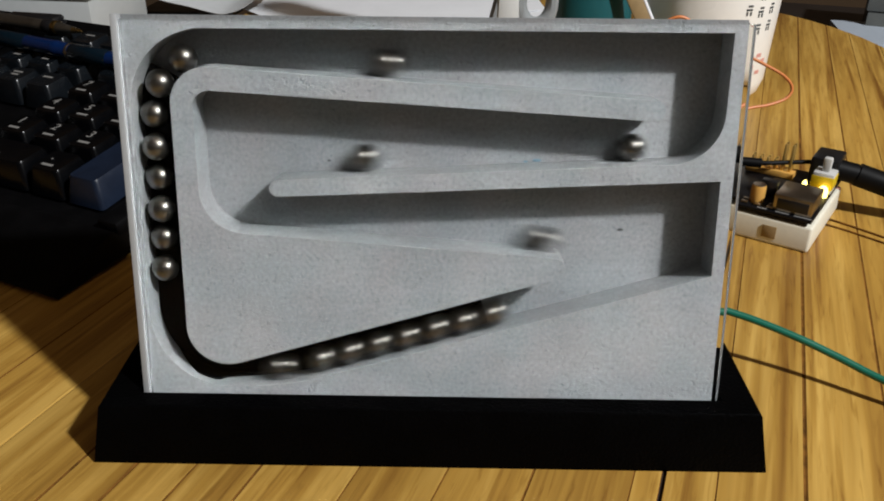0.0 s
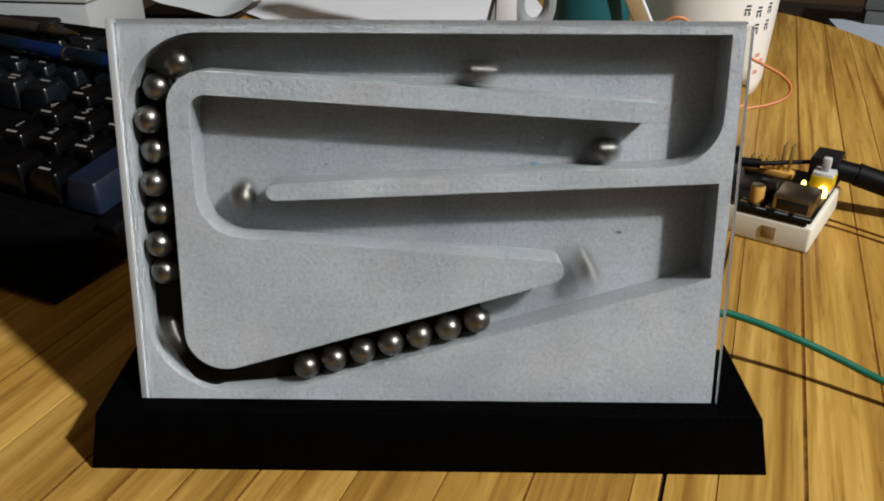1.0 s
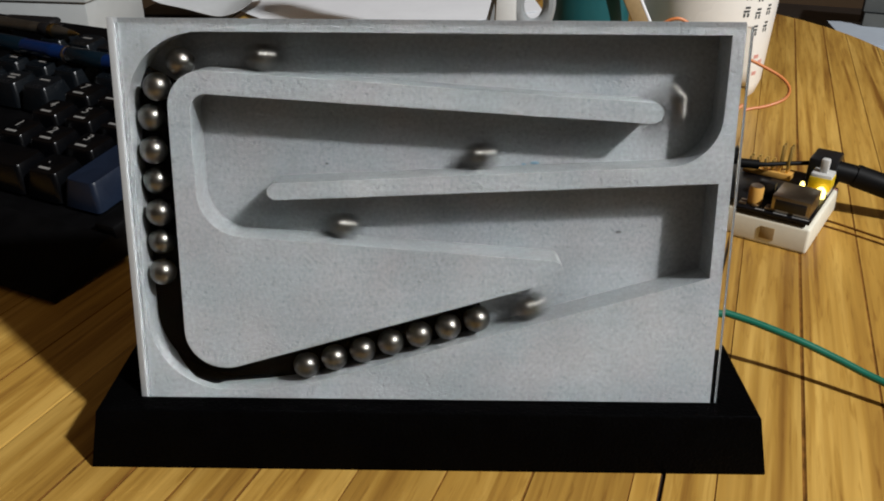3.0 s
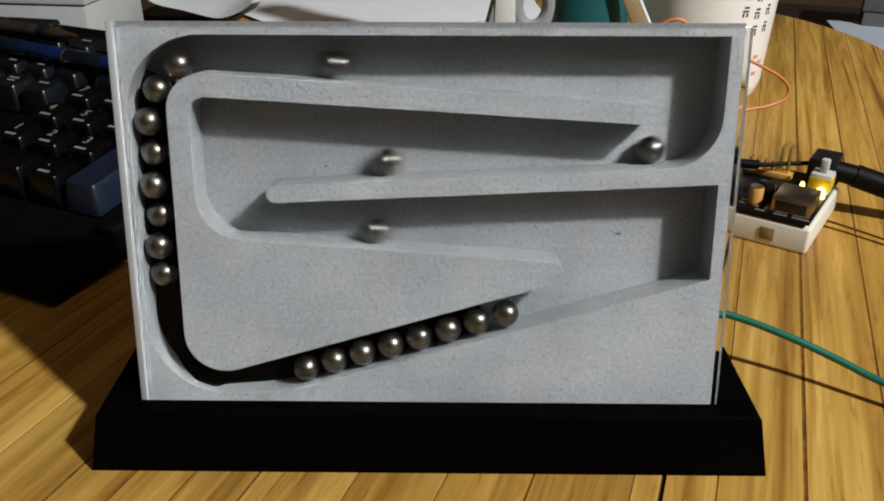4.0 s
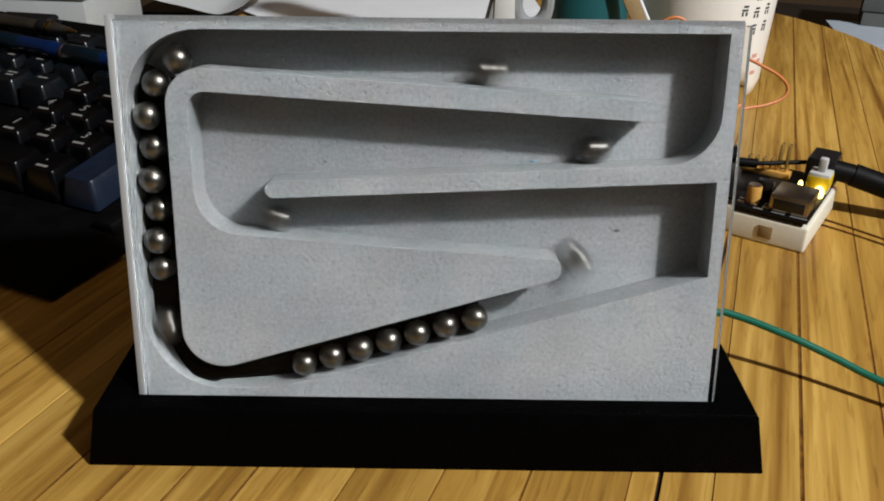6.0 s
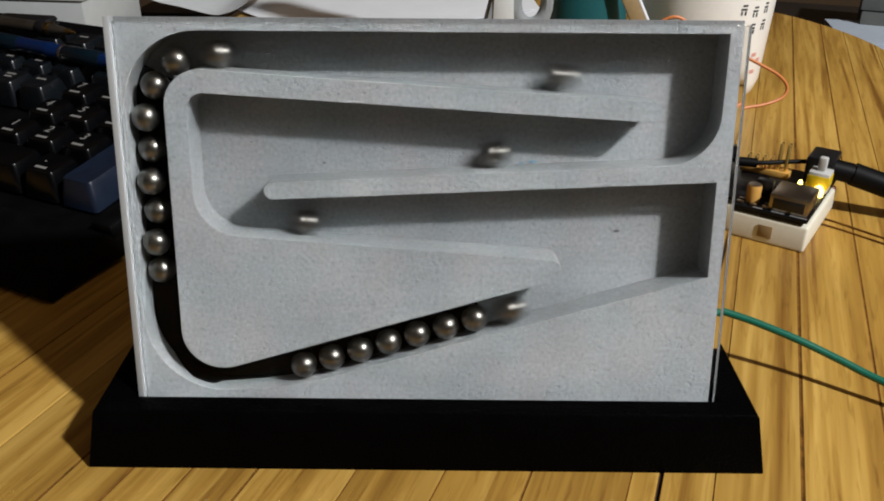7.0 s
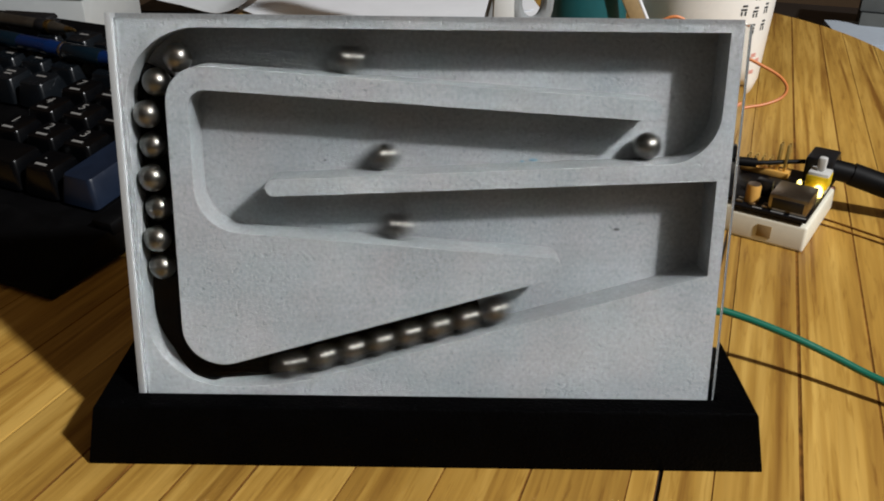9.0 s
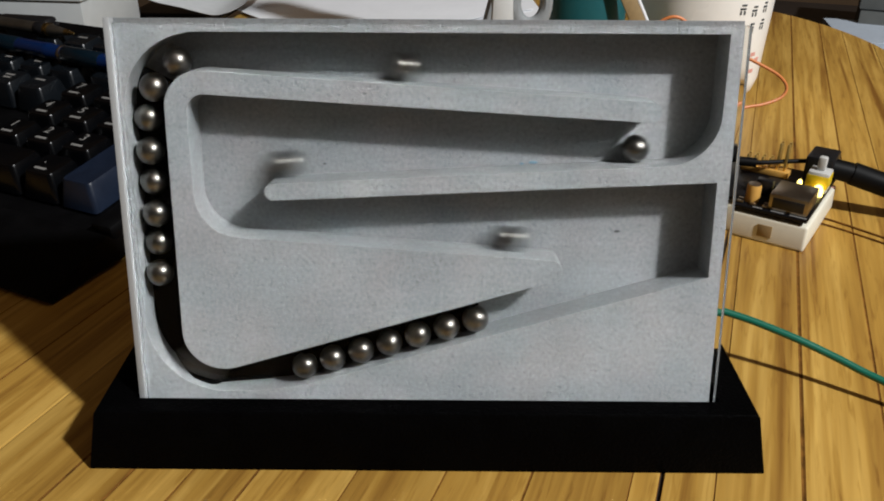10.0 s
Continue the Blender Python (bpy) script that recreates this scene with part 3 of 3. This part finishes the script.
def keyboard():
    ob = thing("keyboard", "black computer keyboard with tall sculpted keys and one blue enter key", "keyboard", place(-144.2, 127.4, 28, 0, 0, -25.3) @ pose(0, 0, 0, 9.5))
    bm = bmesh.new()
    prof = [(-47, -20.0), (-48.5, -17.5), (-46, -15.2), (-14, -10.2), (-11.5, -14), (142, -14), (144, -9), (160, -8), (164, -12), (162, -40), (110, -36), (0, -24)]
    sides = []
    for u in (-480, 21):
        sides.append([bm.verts.new(Vector((u, v, w)) * U) for v, w in prof])
    for i in range(len(prof)):
        j = (i + 1) % len(prof)
        bm.faces.new((sides[0][i], sides[0][j], sides[1][j], sides[1][i]))
    bm.faces.new(sides[0])
    bm.faces.new(sides[1][::-1])
    part("housing", bm, HOUSING, ob, "black keyboard housing with a broad front lip")
    part("side_rim", box(11, 156, 7, 1.5, (15.5, 66, -15)), HOUSING, ob)
    for u in (-440, -10):
        part("foot", box(18, 8, 44, 2, (u, 148, -54.5), turn=Matrix.Rotation(radians(-9.5), 4, "X")), HOUSING, ob)

    shapes = {}

    def key(col, row, w=1.0, h=1.0, mat=KEYBLACK, text="", bars=1):
        cx, cy = -8.3 + col * PITCH - (w - 1) * PITCH / 2, 8.3 + row * 21.3 + (h - 1) * 21.3 / 2
        if (w, h) not in shapes:
            bx, by = w * PITCH - 1.6, h * 21.3 - 1.4
            bm = bmesh.new()
            rings = []
            for sx, sy, z, dy in ((bx, by, -12.5, 0), (bx - 1.2, by - 1.0, -9, 0.2), (w * PITCH - 6.4, h * 21.3 - 5.6, -1.2, 0.6), (w * PITCH - 7.6, h * 21.3 - 6.6, 0.0, 0.6)):
                r = 2.2
                ring = []
                for qx, qy, a0 in ((1, 1, 0), (-1, 1, 90), (-1, -1, 180), (1, -1, 270)):
                    for k in range(4):
                        a = radians(a0 + 30 * k)
                        ring.append(bm.verts.new(Vector((qx * (sx / 2 - r) + r * math.cos(a), dy + qy * (sy / 2 - r) + r * math.sin(a), z)) * U))
                rings.append(ring)
            for a, b in zip(rings, rings[1:]):
                for i in range(16):
                    bm.faces.new((a[i], a[(i + 1) % 16], b[(i + 1) % 16], b[i]))
            mid = bm.verts.new(Vector((0, 0.6, -0.9)) * U)
            for i in range(16):
                bm.faces.new((rings[-1][i], rings[-1][(i + 1) % 16], mid))
            k = part("key", bm, mat, ob, m=place(cx, cy, 0))
            shapes[(w, h)] = k.data
        else:
            me = shapes[(w, h)]
            if me.materials[0] != mat:
                me = me.copy()
                me.materials[0] = mat
            k = new("key", me)
            k.parent = ob
            k.matrix_basis = place(cx, cy, 0)
        if mat is KEYBLUE:
            tagged(k, "slate blue key")
        if text:
            letters(text, 7.5, LEGEND, k, place(-3.4 * (1 if w == 1 else 3), 3.6 + (h - 1) * 11, -0.15))
        for b in range(bars):
            part("legend_bar", box(7.2 - 2 * b, 1.5, 0.12, 0, (-2.2 + b, (-2.8 if text else 3.6) - 3 * b + (h - 1) * 11, -0.4)), LEGEND, k, smooth=False)

    pad = [["", "."], ["+", "3", "2", "1"], ["", "6", "5", "4"], ["", "9", "8", "7"]]
    key(0, 0, 1, 2, KEYBLUE, "", 1)
    key(-1, 0, 1, 1, KEYBLACK, ".", 1)
    key(-2, 0, 2, 1, KEYBLACK, "0", 1)
    for row in (1, 2, 3):
        for c in (1, 2, 3):
            key(-c, row, 1, 1, KEYBLACK, pad[row][c], 1)
    key(0, 2, 1, 2, KEYGREY, "+", 0)
    for c in range(4):
        key(-c, 4, 1, 1, KEYGREY, "", 1)
    for c in range(3):
        for row in (3, 4):
            key(-4.35 - c, row, 1, 1, KEYGREY, "", 2 if c else 1)
        key(-4.35 - c, 5.5, 1, 1, KEYGREY, "", 1)
        key(-4.35 - c, 0, 1, 1, KEYGREY, "", 1)
    key(-5.35, 1, 1, 1, KEYGREY, "", 1)
    for row, shift in ((0, 0.0), (1, 0.25), (2, 0.1), (3, 0.3), (4, 0.0), (5.5, 0.2)):
        for c in range(8):
            key(-8.8 - c - shift, row, 1, 1, KEYBLACK, "", 1)
    for c in range(4):
        key(-c, 5.5, 1, 1, KEYGREY, "", 1)
    return ob


keyboard()
KEYPLANE = place(-144.2, 127.4, 28, 0, 0, -25.3) @ pose(0, 0, 0, 9.5)


def pen(name, label, a, b, radius, mat, tip, bands):
    """A pen lying on the keys from a to b (keyboard plane)."""
    a, b = Vector((*a, radius + 0.2)), Vector((*b, radius + 0.2))
    length = (b - a).length
    ob = thing(name, label, "pen", KEYPLANE @ Matrix.Translation(a * U) @ (b - a).to_track_quat("Z", "Y").to_matrix().to_4x4())
    part("barrel", lathe([(0, 0), (radius * 0.8, 0.3), (radius, 2), (radius, length * 0.52), (radius * 1.04, length * 0.53), (radius * 1.04, length * 0.56), (radius * 0.96, length * 0.57), (radius * 0.94, length - 16), (radius * 0.5, length - 3)], 20), mat, ob)
    part("tip", lathe([(radius * 0.52, length - 3.2), (radius * 0.3, length + 2), (0.5, length + 4), (0, length + 4.2)], 14), tip, ob)
    for a_, b_, mat_, label_ in bands:
        part("band", lathe([(radius * 0.98, a_ * length), (radius * 1.07, a_ * length + 0.6), (radius * 1.07, b_ * length - 0.6), (radius * 0.98, b_ * length)], 20), mat_, ob, label_)
    return ob


pen("ballpoint_pen", "blue ballpoint pen lying across the keyboard keys", (-196, 102), (-64, 95.5), 4.4, PENBLUE, PENBLUE, ((0.0, 0.36, PENTEAL, "dark teal grip"), (0.62, 0.635, TIN, "thin metal ring"), (0.64, 0.86, PENTEAL, "dark clear barrel")))
pen("marker_pen", "dull metal pen with brass fittings lying on the keyboard", (-270, 126), (-136, 124), 3.8, PENSTEEL, BRASS, ((0.86, 0.89, BRASS, "brass ring"), (0.80, 0.855, PENBLACK, "black collar")))


def slim_case():
    ob = thing("glasses_case", "slim black case lying on the back of the keyboard", "case", KEYPLANE @ place(-180, 131, 0.2, 0, 0, 8))
    part("lower_shell", box(40, 11, 3, 1.3), PENBLACK, ob)
    part("upper_shell", box(40, 11, 3.4, 1.5, (0, 0, 3.1), (0.95, 0.85)), PENBLACK, ob)


slim_case()


# ---- papers, boxes and cups behind the machine ----
def curled_sheet(name, label, cx, cy, sx, sy, rz, lift, phase, mat=PAPER, z=0.2):
    bm = bmesh.new()
    nx, ny = 36, 14
    grid = [[None] * (ny + 1) for _ in range(nx + 1)]
    for i in range(nx + 1):
        for j in range(ny + 1):
            u, v = i / nx, j / ny
            h = lift * (0.5 + 0.5 * math.sin(phase + u * 7.5 + v * 1.2)) * (0.35 + 0.65 * v)
            grid[i][j] = bm.verts.new(Vector(((u - 0.5) * sx, (v - 0.5) * sy, h + 0.6)) * U)
    for i in range(nx):
        for j in range(ny):
            bm.faces.new((grid[i][j], grid[i + 1][j], grid[i + 1][j + 1], grid[i][j + 1]))
    ret = bmesh.ops.extrude_face_region(bm, geom=bm.faces[:])
    bmesh.ops.translate(bm, verts=[v for v in ret["geom"] if isinstance(v, bmesh.types.BMVert)], vec=(0, 0, -0.4 * U))
    ob = part(name, bm, mat, m=place(cx, cy, z, 0, 0, rz))
    return tagged(ob, label, "paper")


curled_sheet("paper_sheet", "broad white sheet lying flat under the other sheets", -20, 515, 240, 330, 3, 1.2, 1.0)
curled_sheet("paper_sheet", "white sheet lying askew over another sheet", -83, 649, 230, 260, 38, 1.6, 2.6, z=2.2)


def hanging_sheet():
    """A sheet that rests on the box, sags towards the table and curls up again."""
    line = [Vector(p) for p in ((-330, 63.2), (-285, 63.2), (-264, 62.4), (-255, 42), (-246, 29), (-220, 22.4), (-195, 16.4), (-182, 18), (-172, 22), (-164, 27))]
    bm = bmesh.new()
    rows = []
    for i in range(len(line) - 1):
        p0, p1, p2, p3 = line[max(i - 1, 0)], line[i], line[i + 1], line[min(i + 2, len(line) - 1)]
        for k in range(6):
            t = k / 6
            q = 0.5 * ((2 * p1) + (p2 - p0) * t + (2 * p0 - 5 * p1 + 4 * p2 - p3) * t * t + (3 * p1 - p0 - 3 * p2 + p3) * t ** 3)
            rows.append([bm.verts.new(Vector((q.x + 0.12 * v, 520 + v, q.y + (0.0 if q.x < -262 else 0.10 * v + 1.5 * math.sin(v / 17)))) * U) for v in (0, 6, 14, 24, 36, 50, 66, 84, 104)])
    for a, b in zip(rows, rows[1:]):
        for k in range(8):
            bm.faces.new((a[k], b[k], b[k + 1], a[k + 1]))
    ret = bmesh.ops.extrude_face_region(bm, geom=bm.faces[:])
    bmesh.ops.translate(bm, verts=[v for v in ret["geom"] if isinstance(v, bmesh.types.BMVert)], vec=(0, 0, -0.4 * U))
    tagged(part("paper_sheet", bm, SHADEDPAPER), "curled sheet coloured grey for its shade, sagging off a cardboard box", "paper")


hanging_sheet()


def storage_box(name, label, x, y, sx, sy, sz, rz, mat, z=0):
    ob = thing(name, label, "box", place(x, y, z, 0, 0, rz))
    part("body", box(sx, sy, sz * 0.72, 1.2), mat, ob)
    part("lid", box(sx + 4, sy + 4, sz * 0.28, 1.2, (0, 0, sz * 0.72 + 0.2)), mat, ob)


storage_box("document_box", "white flat cardboard box on the table behind the keyboard", -352, 480, 190, 90, 62, -6, BOXCARD)
storage_box("small_box", "narrow white cardboard box standing behind the keyboard", -452, 500, 40, 60, 66, -8, BOXCARD)


# black block added to make the gap under the hanging sheet dark
def fill_dark_gap():
    ob = thing("zip_case", "black block filling the dark gap under curled paper", "case", place(-237, 588, 0, 0, 0, -4))
    part("body", box(84, 110, 12, 5, top=(0.9, 0.85), seg=4), PENBLACK, ob)
    part("zip", box(84.6, 110.6, 1.2, 0.4, (0, 0, 5)), PENBLACK, ob)


fill_dark_gap()


def mug():
    ob = thing("mug", "white tapered ceramic mug with columns of dark printed characters", "mug", place(172, 364, 0))
    part("cup", lathe([(0, 1.0), (24, 0.9), (27, 0), (34, 1.5), (38.5, 6), (41.0, 14), (43.2, 66), (47.4, 118), (47.6, 120), (46.4, 121), (45.0, 119), (41.0, 66), (36, 12), (28, 8), (0, 7)], 64), CERAMIC, ob)

    def stamp(name, a, z, w, h, mat):
        bm = bmesh.new()
        def radius(zz):
            return 41.0 + (zz - 14) * (43.2 - 41.0) / 52 if zz < 66 else 43.2 + (zz - 66) * (47.4 - 43.2) / 52
        rows = []
        for zz in (z - h / 2, z + h / 2):
            for dr in (-0.3, 0.12):
                r = radius(zz) + dr
                rows.append([bm.verts.new(Vector((r * math.cos(a + w / 43 * (k / 4 - 0.5)), r * math.sin(a + w / 43 * (k / 4 - 0.5)), zz)) * U) for k in range(5)])
        for p, q in ((0, 1), (1, 3), (3, 2), (2, 0)):
            for k in range(4):
                bm.faces.new((rows[p][k], rows[p][k + 1], rows[q][k + 1], rows[q][k]))
        part(name, bm, mat, ob, smooth=False)

    for c, deg in enumerate((-73, -61, -48)):
        for r in range(7):
            z = 104 - 10.4 * r - (1.5 if c % 2 else 0)
            if z < 42 + 4 * c:
                continue
            a = radians(deg)
            stamp("character_bar", a, z + 2.2, 3.4, 1.2, INK)
            stamp("character_bar", a - 0.01, z, 4.2, 1.2, INK)
            stamp("character_bar", a + 0.02, z - 2.3, 1.4, 2.4, INK)
            stamp("character_bar", a - 0.04, z - 2.3, 1.2, 2.4, INK)
    for k, (deg, z) in enumerate(((-52, 33), (-44, 29), (-60, 26), (-50, 22))):
        stamp("seal_bar", radians(deg), z, 5, 2.4, REDINK)


mug()


def bottle():
    ob = thing("bottle", "tall dark teal plastic bottle standing behind the machine", "bottle", place(90.4, 338, 0))
    part("body", lathe([(0, 1.5), (20, 1.2), (22, 0), (24.4, 1.5), (25.2, 5), (25.5, 60), (25.5, 205), (24.6, 216), (21, 226), (16, 232), (14.5, 236), (0, 236)], 56), TEAL, ob)
    part("cap", lathe([(14.6, 236.2), (18, 236.4), (18.4, 238), (18.4, 262), (17.4, 264), (0, 264.4)], 40), TEAL, ob, "teal screw cap")


bottle()


def wooden_stick():
    ob = thing("wooden_stick", "flat tan wooden stick leaning behind the machine", "stick", place(148, 308, 1.2) @ Matrix.Rotation(radians(-28), 4, "Y"))
    part("slat", box(8.5, 3, 112, 0.5), TAN, ob)
    part("edge", box(1.6, 3.2, 111, 0.4, (5.1, 0, 0.4)), PAPER, ob, "pale edge of the stick")


wooden_stick()


def desk_tool():
    ob = thing("tape_dispenser", "grey and white plastic tape dispenser with a ring hub", "tape dispenser", place(40, 238, 0, 0, 0, 8))
    part("body", box(34, 16, 58, 3, (-4, 0, 0), (0.8, 0.9)), GREYPLASTIC, ob)
    part("core", box(13, 12, 40, 3, (-8, 0, 55), (0.85, 0.9)), WHITEPLASTIC, ob, "white plastic side")
    bm = bmesh.new()
    for i in range(28):
        for j in range(10):
            a, b = 2 * math.pi * i / 28, 2 * math.pi * j / 10
            r = 8.2 + 3.4 * math.cos(b)
            bm.verts.new(Vector((7 + r * math.cos(a), 3.8 * math.sin(b), 82 + 1.5 * r * math.sin(a))) * U)
    bm.verts.ensure_lookup_table()
    for i in range(28):
        for j in range(10):
            bm.faces.new([bm.verts[p] for p in (i * 10 + j, ((i + 1) % 28) * 10 + j, ((i + 1) % 28) * 10 + (j + 1) % 10, i * 10 + (j + 1) % 10)])
    part("ring", bm, GREYPLASTIC, ob)
    part("arm", box(4, 8, 52, 1.4, (-20, 0, 52), turn=Matrix.Rotation(radians(14), 4, "Y")), GREYPLASTIC, ob)


desk_tool()


# ---- breadboard with its supply module ----
def breadboard():
    ob = thing("breadboard", "ivory solderless breadboard on the table", "breadboard", place(157.7, 125.1, 0, 0, 0, -34.2))
    part("body", box(100, 56, 12.0, 1.3, (-50.5, 28.2, 0), seg=3), IVORY, ob)
    part("notch", box(6, 0.5, 5.6, 0.1, (-17.5, 0.1, 3)), TAN, ob, "small dark clip notch")
    part("rail", box(100, 1.2, 0.5, 0.1, (-50.5, 52, 12.0)), REDINK, ob)
    mod = thing("power_module", "black circuit board power module with sockets plugged on the breadboard", "circuit board", place(157.7, 125.1, 0, 0, 0, -34.2) @ place(4.4, -0.9, 1.4))
    part("board", box(60, 57, 1.6, 0.3, (-36, 29.5, 12.2)), PCB, mod)
    for q in (-62, -10):
        part("pin_strip", box(3, 58, 1.6, 0.2, (q, 32, 10.6)), PENBLACK, mod)
    usb = part("usb_socket", box(16, 18, 7.6, 0.5, (-15, 12, 13.9)), TIN, mod, "tin-plated socket shell")
    part("mouth", box(13, 0.6, 4.6, 0.2, (-15, 2.8, 15.3)), PENBLACK, usb)
    for q in (-21, -9):
        part("tab", box(1.0, 5, 3, 0.2, (q, 10, 13.8)), TIN, usb)
    sw = part("push_switch", box(9, 9, 9.5, 0.6, (-10.5, 38, 13.9)), WHITEPLASTIC, mod, "white push switch body")
    part("collar", box(9.5, 9.5, 6, 0.5, (-10.5, 38, 16.0)), YELLOW, sw, "yellow switch collar")
    part("plunger", box(3.6, 3.6, 6.5, 0.8, (-10.5, 38, 23.2)), WHITEPLASTIC, sw, "white square plunger")
    part("indicator", lathe([(2.2, 13.9), (2.2, 16.4), (1.7, 18.0), (0.8, 18.8), (0, 19.0)], 20), GLOW, mod, "lit yellow indicator lamp", m=place(-8.8, 30.6, 0))
    part("indicator", lathe([(1.1, 13.9), (1.1, 17.0), (0.7, 18.2), (0, 18.6)], 16), GLOW, mod, "lit yellow indicator lamp", m=place(-17.5, 34.0, 0))
    cap = part("capacitor", lathe([(3.0, 13.9), (3.1, 14.4), (3.1, 21), (2.8, 21.8), (0, 21.9)], 24), AMBER, mod, "amber capacitor", m=place(-31, 8, 0))
    part("cap_top", lathe([(2.7, 21.9), (2.6, 22.2), (0, 22.3)], 20), TIN, cap)
    part("regulator", box(7, 4, 7, 0.5, (-29, 19, 13.9)), PENBLACK, mod)
    part("chip", box(8, 10, 2.4, 0.4, (-27, 30, 13.9)), PENBLACK, mod)
    jack = part("barrel_jack", box(12, 17, 12, 1.0, (-13, 54, 13.9)), PENBLACK, mod, "black barrel jack")
    for i in range(6):
        for row in (44, 47.4):
            part("header_pin", box(1.2, 1.2, 8 if i < 4 else 16, 0.2, (-44 + 3.4 * i, row, 13.9)), GOLD, mod)
    part("header_base", box(22, 8, 3, 0.4, (-35.5, 45.7, 13.9)), AMBER, mod, "amber header base")
    for i in range(6):
        part("resistor", box(3.0, 1.6, 1.0, 0.2, (-24 - 5.5 * (i % 3), 4 + 3.4 * (i // 3), 13.9)), TIN, mod)
    for i in range(3):
        part("print_bar", box(7 - 1.5 * i, 0.9, 0.1, 0, (-10 - 8.5 * i, 2.2, 13.85)), LEGEND, mod, smooth=False)


breadboard()


def lead(name, label, category, pts, radius, mat, sleeves=()):
    ob = thing(name, label, category)
    part("insulation", tube(pts, radius), mat, ob)
    for a, b, r, m_ in sleeves:
        part("sleeve", tube([a, b], r, 14), m_, ob)
    return ob


lead("power_plug", "black barrel plug and cable going into the power module", "cable",
     [(181, 171.5, 21.5), (204.6, 164.6, 17.0), (228, 154, 9.5), (262, 140, 4.4), (333, 120, 4.2), (420, 80, 4.2)], 4.0, CABLE,
     [((183, 170.8, 21.2), (192, 168.4, 19.6), 4.8, CABLE), ((192.5, 168.3, 19.5), (222, 157, 11.6), 5.4, CABLE)])
lead("black_lead", "thin black lead lying over the breadboard", "cable", [(118, 184, 14), (132, 177, 21.6), (141, 176, 22.4), (152, 174.3, 22.2), (163, 174.6, 22.6), (174, 174.6, 23)], 1.1, CABLE,
     [((124, 179.6, 21.2), (141, 176.4, 22.2), 3.6, CABLE), ((140, 176.6, 22.2), (150, 174.6, 22.0), 2.2, CABLE)])
lead("orange_jumper_wire", "looped orange jumper wire rising from the breadboard", "wire",
     [(88.8, 180, 70.8), (98.5, 190.8, 80.8), (107, 190.7, 85.4), (115.5, 190.7, 81.4), (125.5, 190.7, 75.5), (138.6, 190.6, 69.0), (149, 190.6, 64.2), (158.8, 190.6, 59.0), (163.6, 190.5, 53.6), (161.5, 189, 49.0), (153, 187, 46.2), (142, 185, 44.6), (126, 178, 40), (113.7, 163.2, 11.6)], 0.75, ORANGE)
lead("green_jumper_wire", "green jumper wire arching over the table beside the machine", "wire",
     [(64, 40, 18), (86, 49, 20.5), (101, 46.5, 18.6), (117.8, 39, 15.1), (130.4, 32.2, 11.6), (142, 24.4, 8.6), (170, 4, 4.5), (210, -30, 1.6)], 1.25, GREEN)
# two thin brown strips laid on the table as painted wire shadows
lead("wire_shadow", "thin dark strip on the table standing in for a wire's shadow", "wire", [(172, 166, 0.6), (183.4, 157, 0.5), (198, 141, 0.5), (214, 124, 0.5)], 0.45, SEAM)
lead("wire_shadow", "thin dark strip on the table standing in for a wire's shadow", "wire", [(172, 158, 0.6), (183.3, 148.4, 0.5), (195.4, 135.6, 0.5), (210, 120, 0.5)], 0.4, SEAM)


# ---- beyond the table edge ----
def side_table():
    ob = thing("side_table", "dark wooden side table standing beyond the rounded table edge", "table", place(520, 800, -937, 0, 0, -20))
    part("top", box(460, 420, 20, 3, (0, 0, 850)), DARKWOOD, ob)
    for sx in (-1, 1):
        for sy in (-1, 1):
            part("leg", box(36, 36, 850, 3, (sx * 200, sy * 180, 0)), DARKWOOD, ob)


side_table()


def paper_stack(x, y, z, sx, sy, rz, count, label, mat):
    ob = thing("paper_stack", label, "paper", place(x, y, z, 0, 0, rz))
    rnd = random.Random(count)
    for i in range(count):
        part("sheet", box(sx, sy, 5.4, 0.3, (rnd.uniform(-4, 4), rnd.uniform(-4, 4), 5.6 * i), seg=1), mat, ob)


paper_stack(435, 668, -67, 60, 110, -12, 7, "stack of bluish white paper on the side table", BLUESHEET)
storage_box("grey_carton", "grey carton on the side table", 540, 770, 120, 200, 75, -25, CARTON, -67)
motions()
